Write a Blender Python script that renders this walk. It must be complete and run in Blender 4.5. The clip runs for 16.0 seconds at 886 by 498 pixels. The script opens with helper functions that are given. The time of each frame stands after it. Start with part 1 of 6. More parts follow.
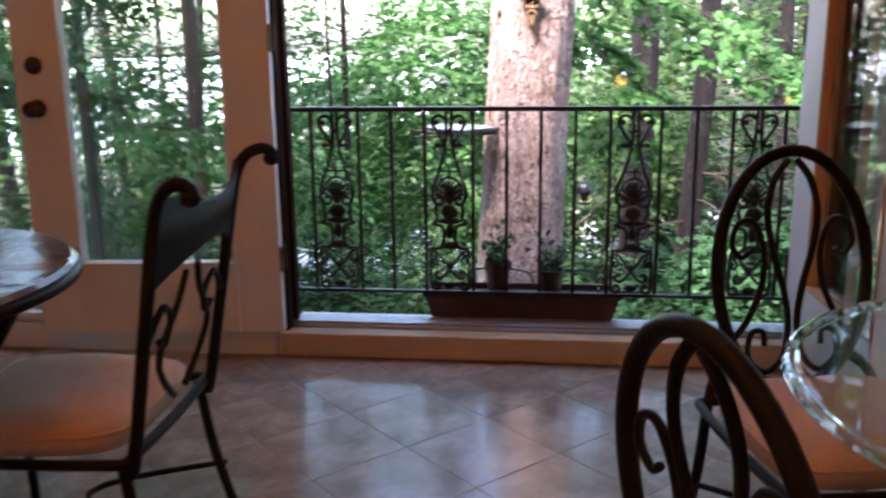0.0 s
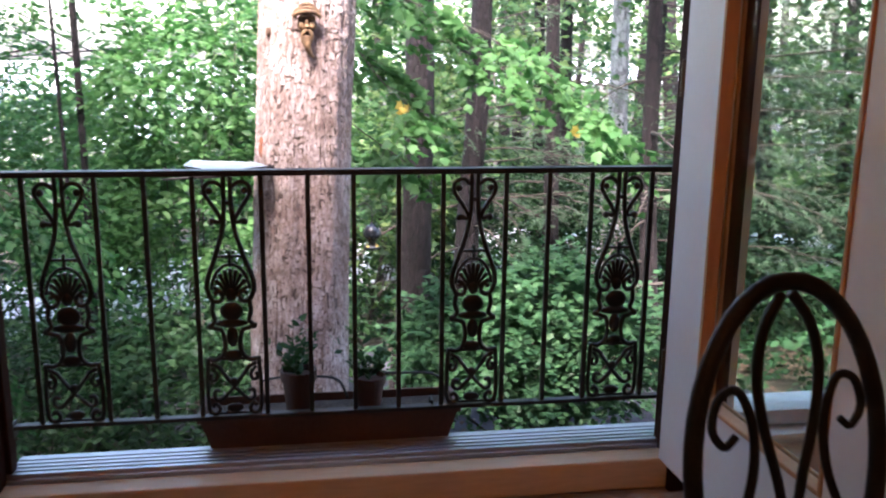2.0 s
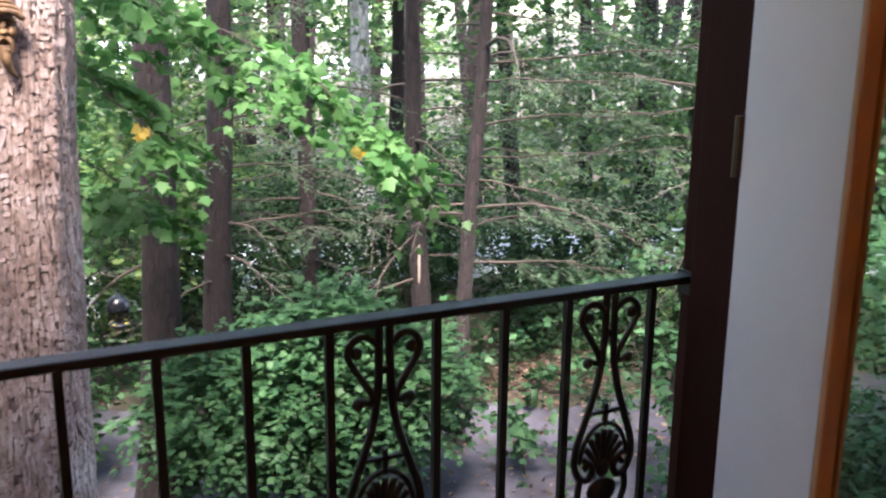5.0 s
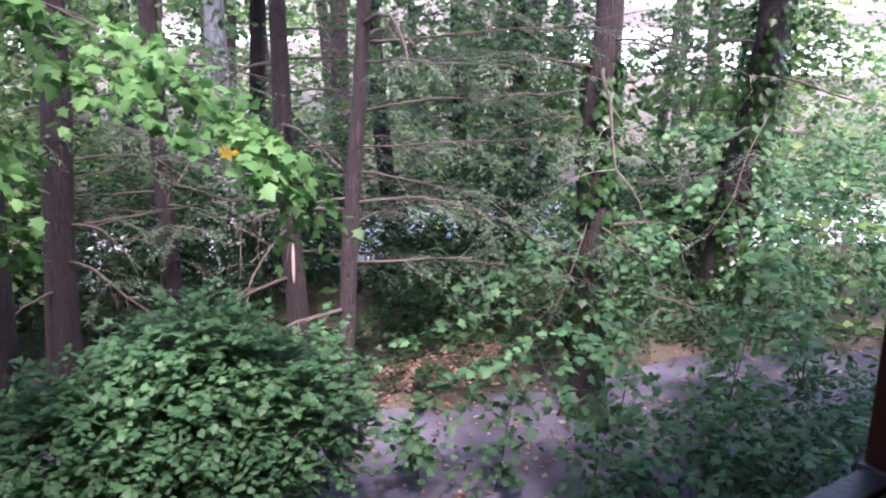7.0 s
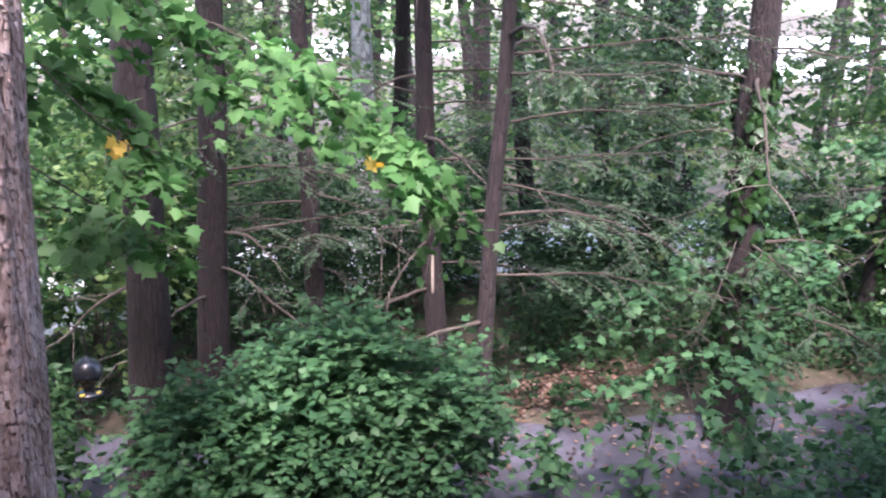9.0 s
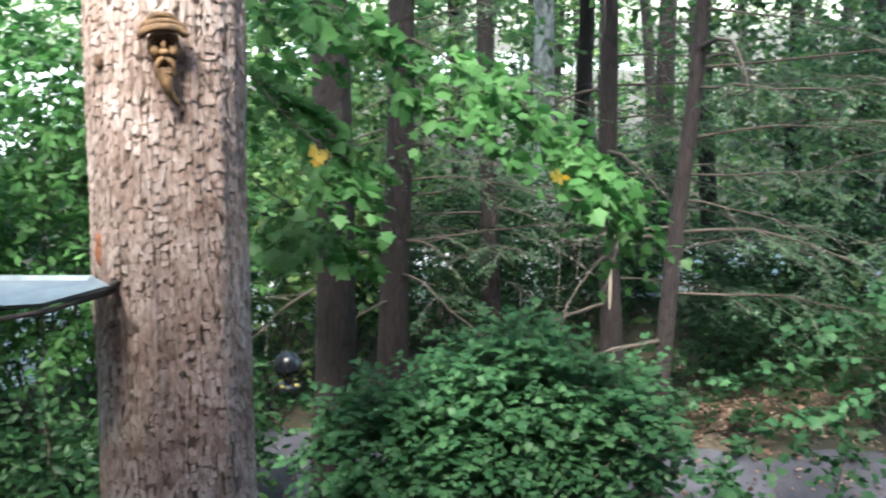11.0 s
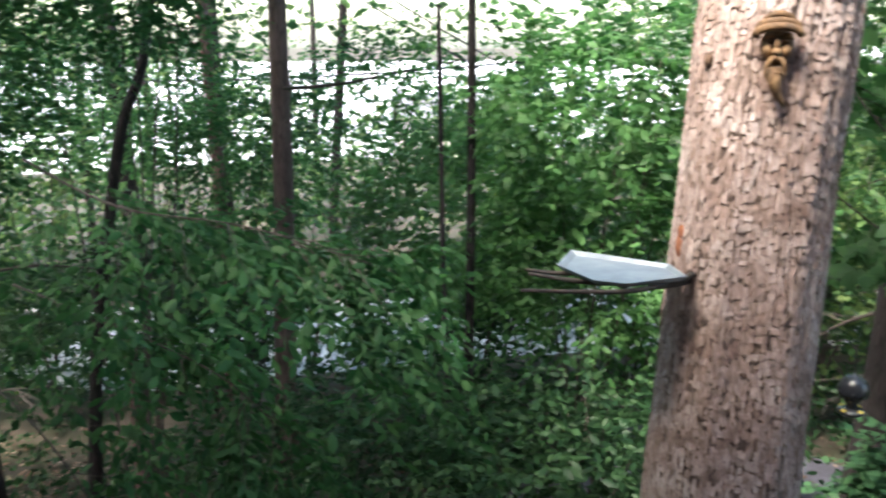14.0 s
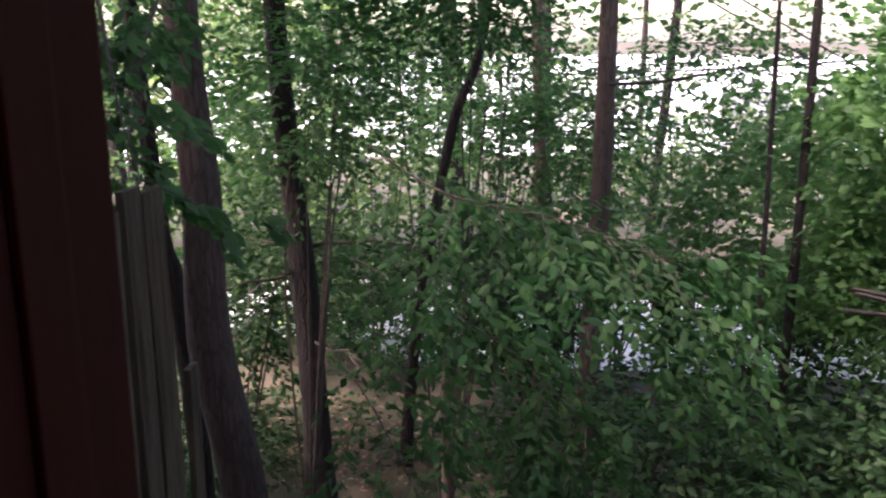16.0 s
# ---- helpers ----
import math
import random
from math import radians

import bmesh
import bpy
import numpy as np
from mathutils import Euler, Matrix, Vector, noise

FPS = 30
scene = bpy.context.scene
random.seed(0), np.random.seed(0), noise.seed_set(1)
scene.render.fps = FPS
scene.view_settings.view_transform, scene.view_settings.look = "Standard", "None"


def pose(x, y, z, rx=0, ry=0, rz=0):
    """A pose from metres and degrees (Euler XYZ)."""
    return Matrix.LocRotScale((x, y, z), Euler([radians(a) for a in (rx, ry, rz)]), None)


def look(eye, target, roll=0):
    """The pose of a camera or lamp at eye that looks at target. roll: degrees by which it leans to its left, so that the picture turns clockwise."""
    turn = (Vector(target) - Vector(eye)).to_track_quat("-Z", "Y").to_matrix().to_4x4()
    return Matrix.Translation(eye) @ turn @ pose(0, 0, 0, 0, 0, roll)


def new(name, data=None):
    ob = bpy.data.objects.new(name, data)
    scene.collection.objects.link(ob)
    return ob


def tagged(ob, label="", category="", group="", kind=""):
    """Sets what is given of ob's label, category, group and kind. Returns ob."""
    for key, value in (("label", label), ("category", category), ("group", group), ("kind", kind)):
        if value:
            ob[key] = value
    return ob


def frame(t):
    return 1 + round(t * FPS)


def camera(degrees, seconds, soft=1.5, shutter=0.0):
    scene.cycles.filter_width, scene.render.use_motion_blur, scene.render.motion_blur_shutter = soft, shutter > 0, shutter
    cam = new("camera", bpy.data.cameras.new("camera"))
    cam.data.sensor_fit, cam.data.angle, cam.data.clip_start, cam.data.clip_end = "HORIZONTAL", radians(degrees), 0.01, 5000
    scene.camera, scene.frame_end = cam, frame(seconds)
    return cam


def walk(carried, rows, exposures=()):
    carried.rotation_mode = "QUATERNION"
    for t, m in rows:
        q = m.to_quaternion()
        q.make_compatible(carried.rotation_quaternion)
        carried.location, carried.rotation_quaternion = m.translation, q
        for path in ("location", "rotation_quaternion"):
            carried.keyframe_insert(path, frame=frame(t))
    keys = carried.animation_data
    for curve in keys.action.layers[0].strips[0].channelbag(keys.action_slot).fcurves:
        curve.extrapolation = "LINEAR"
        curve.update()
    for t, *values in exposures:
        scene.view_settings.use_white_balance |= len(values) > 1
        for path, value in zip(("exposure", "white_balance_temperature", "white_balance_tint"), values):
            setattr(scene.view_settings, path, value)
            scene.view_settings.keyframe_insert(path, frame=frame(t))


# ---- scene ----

cam = camera(52.43, 16.0, soft=2.1, shutter=0.5)
# seconds, eye, yaw, pitch, roll
PATH = [
    (0.0, (0.023, -3.167, 1.185), 6.72, -13.44, -0.71),
    (0.5, (-0.008, -3.006, 1.206), 0.80, -13.57, -0.32),
    (1.0, (-0.085, -2.783, 1.219), -4.63, -13.19, 0.30),
    (1.5, (-0.100, -2.564, 1.250), -6.62, -12.49, 0.84),
    (2.0, (-0.132, -2.345, 1.255), -9.01, -12.80, 0.70),
    (2.5, (-0.192, -2.119, 1.237), -12.48, -13.10, 1.15),
    (3.0, (-0.147, -1.924, 1.268), -15.17, -12.55, 1.78),
    (3.5, (-0.160, -1.740, 1.271), -18.68, -12.07, 2.33),
    (4.2, (-0.219, -1.440, 1.285), -23.00, -13.55, 0.89),
    (4.5, (-0.197, -1.337, 1.294), -24.31, -13.41, 0.60),
    (5.0, (-0.165, -1.166, 1.328), -26.66, -13.05, 0.57),
    (7.3, (0.070, -0.365, 1.392), -36.07, -15.03, 0.98),
    (7.5, (0.081, -0.350, 1.392), -35.04, -15.13, 0.85),
    (8.0, (0.077, -0.335, 1.390), -31.57, -14.93, 0.35),
    (10.3, (-0.007, -0.372, 1.390), -20.88, -13.65, -0.24),
    (11.0, (-0.033, -0.365, 1.384), -15.71, -13.31, -0.56),
    (11.5, (-0.054, -0.362, 1.378), -11.27, -13.18, -0.47),
    (12.0, (-0.075, -0.360, 1.372), -6.09, -13.10, -0.26),
    (12.5, (-0.089, -0.362, 1.375), -0.03, -13.14, -0.17),
    (13.0, (-0.119, -0.351, 1.372), 6.09, -13.10, -0.08),
    (13.5, (-0.177, -0.367, 1.371), 11.82, -13.04, -0.16),
    (14.0, (-0.216, -0.389, 1.378), 17.61, -13.04, -0.10),
    (14.5, (-0.246, -0.398, 1.392), 23.46, -13.20, -0.19),
    (15.0, (-0.196, -0.400, 1.393), 29.93, -13.29, -0.37),
    (15.5, (-0.166, -0.398, 1.394), 35.04, -13.38, -0.39),
    (16.0, (-0.181, -0.422, 1.401), 37.97, -13.42, -0.11),
]


def carried_pose(eye, yaw, pitch, roll):
    return pose(*eye, 90 + pitch, 0, yaw) @ pose(0, 0, 0, 0, 0, roll)


walk(cam, [(t, carried_pose(eye, yaw, pitch, roll)) for t, eye, yaw, pitch, roll in PATH],
     exposures=[(0.0, 3.70, 6400, 23), (2.5, 3.52, 6400, 21), (5.0, 3.27, 6700, 18), (7.3, 3.05, 6250, 40), (8.2, 3.05, 6250, 40), (10.5, 2.78, 6400, 1), (11.5, 2.72, 6400, 3), (13.0, 2.72, 6600, 8), (14.5, 2.75, 7000, 7), (16.0, 2.75, 7300, 32)])

# ---- light ----
SUN_TURN, SUN_RISE = 205.0, 52.0
world = bpy.data.worlds.new("world")
scene.world = world
world.use_nodes = True
wn = world.node_tree.nodes
sky = wn.new("ShaderNodeTexSky")
sky.sky_type, sky.sun_disc = "NISHITA", False
sky.sun_elevation, sky.sun_rotation = radians(SUN_RISE), radians(SUN_TURN)
sky.air_density, sky.dust_density, sky.ozone_density = 1.0, 2.0, 1.0
wn["Background"].inputs["Strength"].default_value = 0.15
world.node_tree.links.new(sky.outputs["Color"], wn["Background"].inputs["Color"])

sun_data = bpy.data.lights.new("sun", "SUN")
sun_data.energy, sun_data.angle, sun_data.color = 3.2, radians(18), (1.0, 0.95, 0.89)
sun = new("sun", sun_data)
turn, rise = radians(SUN_TURN), radians(SUN_RISE)
to_sun = Vector((math.sin(turn) * math.cos(rise), math.cos(turn) * math.cos(rise), math.sin(rise)))
sun.matrix_world = look(to_sun * 30, (0, 0, 0))

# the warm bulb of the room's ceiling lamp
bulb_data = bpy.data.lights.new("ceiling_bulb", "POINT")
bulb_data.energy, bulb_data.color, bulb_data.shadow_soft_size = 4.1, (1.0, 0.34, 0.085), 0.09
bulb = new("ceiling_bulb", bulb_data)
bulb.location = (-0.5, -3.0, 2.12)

# ---- materials ----
def material(name, colors, scale=6.0, rough=0.6, metal=0.0, bump=0.0, bump_scale=40.0, stretch=(1, 1, 1),
             speck=None, vary=0.0, island=False, rough_vary=0.1, coat=0.0, grain=0.18):
    """Noise between colours at one scale, a finer grain, relief, and an optional tint from piece to piece."""
    m = bpy.data.materials.new(name)
    m.use_nodes = True
    n, link = m.node_tree.nodes, m.node_tree.links.new
    bsdf = n["Principled BSDF"]
    coord, mapping = n.new("ShaderNodeTexCoord"), n.new("ShaderNodeMapping")
    mapping.inputs["Scale"].default_value = stretch
    link(coord.outputs["Object"], mapping.inputs["Vector"])
    big, ramp = n.new("ShaderNodeTexNoise"), n.new("ShaderNodeValToRGB")
    big.inputs["Scale"].default_value, big.inputs["Detail"].default_value = scale, 6
    link(mapping.outputs["Vector"], big.inputs["Vector"])
    link(big.outputs["Fac"], ramp.inputs["Fac"])
    stops = ramp.color_ramp.elements
    while len(stops) < len(colors):
        stops.new(0.5)
    for k, c in enumerate(colors):
        stops[k].position = 0.3 + 0.4 * k / max(1, len(colors) - 1)
        stops[k].color = (*c, 1)
    out = ramp.outputs["Color"]
    fine = n.new("ShaderNodeTexNoise")
    fine.inputs["Scale"].default_value, fine.inputs["Detail"].default_value = bump_scale, 4
    link(mapping.outputs["Vector"], fine.inputs["Vector"])
    hsv = n.new("ShaderNodeHueSaturation")
    shade = n.new("ShaderNodeMapRange")
    shade.inputs["To Min"].default_value, shade.inputs["To Max"].default_value = 1 - grain, 1 + grain
    link(fine.outputs["Fac"], shade.inputs["Value"])
    value = shade.outputs["Result"]
    if vary:
        source = n.new("ShaderNodeNewGeometry" if island else "ShaderNodeObjectInfo")
        spread = n.new("ShaderNodeMapRange")
        spread.inputs["To Min"].default_value, spread.inputs["To Max"].default_value = 1 - vary, 1 + vary
        link(source.outputs["Random Per Island" if island else "Random"], spread.inputs["Value"])
        both = n.new("ShaderNodeMath")
        both.operation = "MULTIPLY"
        link(value, both.inputs[0]), link(spread.outputs["Result"], both.inputs[1])
        value = both.outputs["Value"]
    link(value, hsv.inputs["Value"])
    link(out, hsv.inputs["Color"])
    link(hsv.outputs["Color"], bsdf.inputs["Base Color"])
    rr = n.new("ShaderNodeMapRange")
    rr.inputs["To Min"].default_value, rr.inputs["To Max"].default_value = max(0.02, rough - rough_vary), min(1, rough + rough_vary)
    link(big.outputs["Fac"], rr.inputs["Value"])
    link(rr.outputs["Result"], bsdf.inputs["Roughness"])
    bsdf.inputs["Metallic"].default_value = metal
    bsdf.inputs["Coat Weight"].default_value = coat
    if bump:
        b = n.new("ShaderNodeBump")
        b.inputs["Strength"].default_value, b.inputs["Distance"].default_value = min(1, bump * 100), 0.01
        link(fine.outputs["Fac"], b.inputs["Height"])
        link(b.outputs["Normal"], bsdf.inputs["Normal"])
    return m


def leaf_material(name, colors, glow=0.45, rough=0.5, spread=0.35):
    """Leaves: green that changes from leaf to leaf, with light let through."""
    m = bpy.data.materials.new(name)
    m.use_nodes = True
    n, link = m.node_tree.nodes, m.node_tree.links.new
    bsdf, out = n["Principled BSDF"], n["Material Output"]
    geo, ramp, hsv, spr = n.new("ShaderNodeNewGeometry"), n.new("ShaderNodeValToRGB"), n.new("ShaderNodeHueSaturation"), n.new("ShaderNodeMapRange")
    stops = ramp.color_ramp.elements
    while len(stops) < len(colors):
        stops.new(0.5)
    for k, c in enumerate(colors):
        stops[k].position = k / max(1, len(colors) - 1)
        stops[k].color = (*c, 1)
    link(geo.outputs["Random Per Island"], ramp.inputs["Fac"])
    big = n.new("ShaderNodeTexNoise")
    big.inputs["Scale"].default_value = 1.3
    coord = n.new("ShaderNodeTexCoord")
    link(coord.outputs["Object"], big.inputs["Vector"])
    spr.inputs["From Min"].default_value, spr.inputs["From Max"].default_value = 0.3, 0.7
    spr.inputs["To Min"].default_value, spr.inputs["To Max"].default_value = 1 - spread, 1 + spread
    link(big.outputs["Fac"], spr.inputs["Value"])
    link(spr.outputs["Result"], hsv.inputs["Value"])
    link(ramp.outputs["Color"], hsv.inputs["Color"])
    link(hsv.outputs["Color"], bsdf.inputs["Base Color"])
    bsdf.inputs["Roughness"].default_value = rough
    bsdf.inputs["Specular IOR Level"].default_value = 0.22
    clear, mix, boost = n.new("ShaderNodeBsdfTranslucent"), n.new("ShaderNodeMixShader"), n.new("ShaderNodeHueSaturation")
    boost.inputs["Saturation"].default_value, boost.inputs["Value"].default_value = 1.1, 1.5
    link(hsv.outputs["Color"], boost.inputs["Color"])
    link(boost.outputs["Color"], clear.inputs["Color"])
    mix.inputs["Fac"].default_value = glow
    link(bsdf.outputs["BSDF"], mix.inputs[1]), link(clear.outputs["BSDF"], mix.inputs[2])
    link(mix.outputs["Shader"], out.inputs["Surface"])
    return m


def bark_material(name, dark, mid, light, across=9.0, along=2.2, depth=0.02, warped=0.3, crack=0.06, contrast=0.3):
    """Bark: upright plates split by dark furrows, with a slow stain over them."""
    m = bpy.data.materials.new(name)
    m.use_nodes = True
    n, link = m.node_tree.nodes, m.node_tree.links.new
    bsdf = n["Principled BSDF"]
    coord, mp, warp, add = n.new("ShaderNodeTexCoord"), n.new("ShaderNodeMapping"), n.new("ShaderNodeTexNoise"), n.new("ShaderNodeMixRGB")
    mp.inputs["Scale"].default_value = (across, across, along)
    link(coord.outputs["Object"], mp.inputs["Vector"])
    warp.inputs["Scale"].default_value, warp.inputs["Detail"].default_value = 0.9, 5
    link(mp.outputs["Vector"], warp.inputs["Vector"])
    add.blend_type, add.inputs["Fac"].default_value = "LINEAR_LIGHT", warped
    link(mp.outputs["Vector"], add.inputs["Color1"]), link(warp.outputs["Color"], add.inputs["Color2"])
    first, second, vor = n.new("ShaderNodeTexVoronoi"), n.new("ShaderNodeTexVoronoi"), n.new("ShaderNodeMath")
    first.feature, second.feature = "F1", "F2"
    first.distance = second.distance = "CHEBYCHEV"
    for node in (first, second):
        node.inputs["Scale"].default_value = 1.0
        link(add.outputs["Color"], node.inputs["Vector"])
    vor.operation = "SUBTRACT"
    link(second.outputs["Distance"], vor.inputs[0]), link(first.outputs["Distance"], vor.inputs[1])
    cells = n.new("ShaderNodeTexVoronoi")
    cells.inputs["Scale"].default_value, cells.distance = 1.0, "CHEBYCHEV"
    link(add.outputs["Color"], cells.inputs["Vector"])
    ramp = n.new("ShaderNodeValToRGB")
    stops = ramp.color_ramp.elements
    stops.new(0.5)
    for k, (p, c) in enumerate(((0.0, dark), (crack, mid), (crack * 4.5, light))):
        stops[k].position, stops[k].color = p, (*c, 1)
    link(vor.outputs["Value"], ramp.inputs["Fac"])
    hsv, spread = n.new("ShaderNodeHueSaturation"), n.new("ShaderNodeMapRange")
    spread.inputs["To Min"].default_value, spread.inputs["To Max"].default_value = 1 - contrast, 1 + contrast
    sep = n.new("ShaderNodeSeparateColor")
    link(cells.outputs["Color"], sep.inputs["Color"])
    link(sep.outputs["Red"], spread.inputs["Value"])
    link(spread.outputs["Result"], hsv.inputs["Value"]), link(ramp.outputs["Color"], hsv.inputs["Color"])
    stain, smix, sr = n.new("ShaderNodeTexNoise"), n.new("ShaderNodeMixRGB"), n.new("ShaderNodeMapRange")
    stain.inputs["Scale"].default_value, stain.inputs["Detail"].default_value = 3.2, 8
    link(coord.outputs["Object"], stain.inputs["Vector"])
    sr.inputs["From Min"].default_value, sr.inputs["From Max"].default_value, sr.inputs["To Max"].default_value = 0.48, 0.66, 0.8
    link(stain.outputs["Fac"], sr.inputs["Value"]), link(sr.outputs["Result"], smix.inputs["Fac"])
    link(hsv.outputs["Color"], smix.inputs["Color1"])
    smix.inputs["Color2"].default_value = (*mid, 1)
    grain, gr, tone = n.new("ShaderNodeTexNoise"), n.new("ShaderNodeMapRange"), n.new("ShaderNodeHueSaturation")
    grain.inputs["Scale"].default_value, grain.inputs["Detail"].default_value, grain.inputs["Roughness"].default_value = 2.2, 8, 0.7
    link(mp.outputs["Vector"], grain.inputs["Vector"])
    gr.inputs["From Min"].default_value, gr.inputs["From Max"].default_value = 0.3, 0.7
    gr.inputs["To Min"].default_value, gr.inputs["To Max"].default_value = 0.68, 1.3
    link(grain.outputs["Fac"], gr.inputs["Value"]), link(gr.outputs["Result"], tone.inputs["Value"])
    link(smix.outputs["Color"], tone.inputs["Color"])
    link(tone.outputs["Color"], bsdf.inputs["Base Color"])
    bsdf.inputs["Roughness"].default_value = 0.9
    fine, hsum, flat = n.new("ShaderNodeTexNoise"), n.new("ShaderNodeMath"), n.new("ShaderNodeMapRange")
    fine.inputs["Scale"].default_value, fine.inputs["Detail"].default_value = 6.0, 6
    link(mp.outputs["Vector"], fine.inputs["Vector"])
    flat.inputs["From Max"].default_value = 0.3
    link(vor.outputs["Value"], flat.inputs["Value"])
    hsum.operation = "MULTIPLY_ADD"
    hsum.inputs[1].default_value = 0.4
    link(fine.outputs["Fac"], hsum.inputs[0]), link(flat.outputs["Result"], hsum.inputs[2])
    b = n.new("ShaderNodeBump")
    b.inputs["Strength"].default_value, b.inputs["Distance"].default_value = 1.0, depth
    link(hsum.outputs["Value"], b.inputs["Height"]), link(b.outputs["Normal"], bsdf.inputs["Normal"])
    return m


def plate_material(name, colors):
    """Bark scales: a tone of its own for each, drifting in broad stains, with upright fibres and lichen specks."""
    m = bpy.data.materials.new(name)
    m.use_nodes = True
    n, link = m.node_tree.nodes, m.node_tree.links.new
    bsdf = n["Principled BSDF"]
    coord, geo, ramp = n.new("ShaderNodeTexCoord"), n.new("ShaderNodeNewGeometry"), n.new("ShaderNodeValToRGB")
    stain, total = n.new("ShaderNodeTexNoise"), n.new("ShaderNodeMath")
    stain.inputs["Scale"].default_value, stain.inputs["Detail"].default_value, stain.inputs["Roughness"].default_value = 3.0, 8, 0.7
    link(coord.outputs["Object"], stain.inputs["Vector"])
    wide, own = n.new("ShaderNodeMapRange"), n.new("ShaderNodeMapRange")
    for node, lo, hi in ((wide, 0.30, 0.70), (own, 0.0, 1.0)):
        node.inputs["From Min"].default_value, node.inputs["From Max"].default_value = lo, hi
    wide.inputs["To Min"].default_value, wide.inputs["To Max"].default_value = -0.02, 0.72
    own.inputs["To Min"].default_value, own.inputs["To Max"].default_value = -0.04, 0.24
    link(stain.outputs["Fac"], wide.inputs["Value"]), link(geo.outputs["Random Per Island"], own.inputs["Value"])
    link(wide.outputs["Result"], total.inputs[0]), link(own.outputs["Result"], total.inputs[1])
    stops = ramp.color_ramp.elements
    while len(stops) < len(colors):
        stops.new(0.5)
    for k, c in enumerate(colors):
        stops[k].position, stops[k].color = k / (len(colors) - 1), (*c, 1)
    link(total.outputs["Value"], ramp.inputs["Fac"])
    stretch, fibre, tone, hsv = n.new("ShaderNodeMapping"), n.new("ShaderNodeTexNoise"), n.new("ShaderNodeMapRange"), n.new("ShaderNodeHueSaturation")
    stretch.inputs["Scale"].default_value = (60, 60, 14)
    fibre.inputs["Scale"].default_value, fibre.inputs["Detail"].default_value, fibre.inputs["Roughness"].default_value = 1.5, 7, 0.7
    link(coord.outputs["Object"], stretch.inputs["Vector"]), link(stretch.outputs["Vector"], fibre.inputs["Vector"])
    for key, value in (("From Min", 0.32), ("From Max", 0.68), ("To Min", 0.48), ("To Max", 1.32)):
        tone.inputs[key].default_value = value
    link(fibre.outputs["Fac"], tone.inputs["Value"]), link(tone.outputs["Result"], hsv.inputs["Value"])
    link(ramp.outputs["Color"], hsv.inputs["Color"]), link(hsv.outputs["Color"], bsdf.inputs["Base Color"])
    bsdf.inputs["Roughness"].default_value, bsdf.inputs["Specular IOR Level"].default_value = 0.92, 0.2
    bump = n.new("ShaderNodeBump")
    bump.inputs["Strength"].default_value, bump.inputs["Distance"].default_value = 1.0, 0.006
    link(fibre.outputs["Fac"], bump.inputs["Height"]), link(bump.outputs["Normal"], bsdf.inputs["Normal"])
    return m


def glass_material(name, tint=(1, 1, 1), rough=0.0):
    m = bpy.data.materials.new(name)
    m.use_nodes = True
    n, link = m.node_tree.nodes, m.node_tree.links.new
    n.remove(n["Principled BSDF"])
    clear, gloss, mix, edge = n.new("ShaderNodeBsdfTransparent"), n.new("ShaderNodeBsdfGlossy"), n.new("ShaderNodeMixShader"), n.new("ShaderNodeLayerWeight")
    power, scale = n.new("ShaderNodeMath"), n.new("ShaderNodeMath")
    power.operation, scale.operation = "POWER", "MULTIPLY_ADD"
    power.inputs[1].default_value, scale.inputs[1].default_value, scale.inputs[2].default_value = 5.0, 0.9, 0.035
    clear.inputs["Color"].default_value = (*tint, 1)
    gloss.inputs["Roughness"].default_value = rough
    edge.inputs["Blend"].default_value = 0.5
    link(edge.outputs["Facing"], power.inputs[0]), link(power.outputs["Value"], scale.inputs[0])
    link(scale.outputs["Value"], mix.inputs["Fac"])
    link(clear.outputs["BSDF"], mix.inputs[1]), link(gloss.outputs["BSDF"], mix.inputs[2])
    link(mix.outputs["Shader"], n["Material Output"].inputs["Surface"])
    return m


WHITE_PAINT = material("white_paint", [(0.64, 0.61, 0.60), (0.70, 0.67, 0.66)], 3, 0.42, bump=0.0003, bump_scale=60, grain=0.03)
BEAD_WOOD = material("bead_wood", [(0.42, 0.20, 0.09), (0.52, 0.27, 0.13)], 8, 0.45, bump=0.001, bump_scale=90, stretch=(1, 1, 0.1))
WALL_PAINT = material("wall_paint", [(0.66, 0.58, 0.47), (0.70, 0.62, 0.51)], 2, 0.75, bump=0.001, bump_scale=220)
CEILING_PAINT = material("ceiling_paint", [(0.76, 0.74, 0.70), (0.8, 0.78, 0.74)], 2, 0.85, bump=0.001, bump_scale=160)
JAMB_BROWN = material("jamb_brown", [(0.022, 0.0055, 0.0030), (0.030, 0.008, 0.0045)], 5, 0.8, bump=0.001, bump_scale=60, stretch=(1, 1, 0.1))
STEP_WOOD = material("step_wood", [(0.50, 0.33, 0.19), (0.58, 0.40, 0.24)], 4, 0.45, bump=0.001, bump_scale=80, stretch=(0.15, 1, 1))
ALUMINIUM = material("aluminium", [(0.36, 0.36, 0.37), (0.48, 0.48, 0.50)], 12, 0.45, metal=1.0, bump=0.0005, bump_scale=120, stretch=(0.1, 1, 1))
TILE = material("floor_tile_glaze", [(0.21, 0.158, 0.12), (0.30, 0.237, 0.185), (0.42, 0.342, 0.28)], 7, 0.17, bump=0.0012, bump_scale=30, vary=0.07, rough_vary=0.07)
GROUT = material("grout", [(0.24, 0.185, 0.145), (0.30, 0.235, 0.19)], 20, 0.8, bump=0.002, bump_scale=150)
IRON = material("wrought_iron", [(0.010, 0.010, 0.010), (0.022, 0.020, 0.019)], 14, 0.48, metal=0.25, bump=0.0015, bump_scale=120)
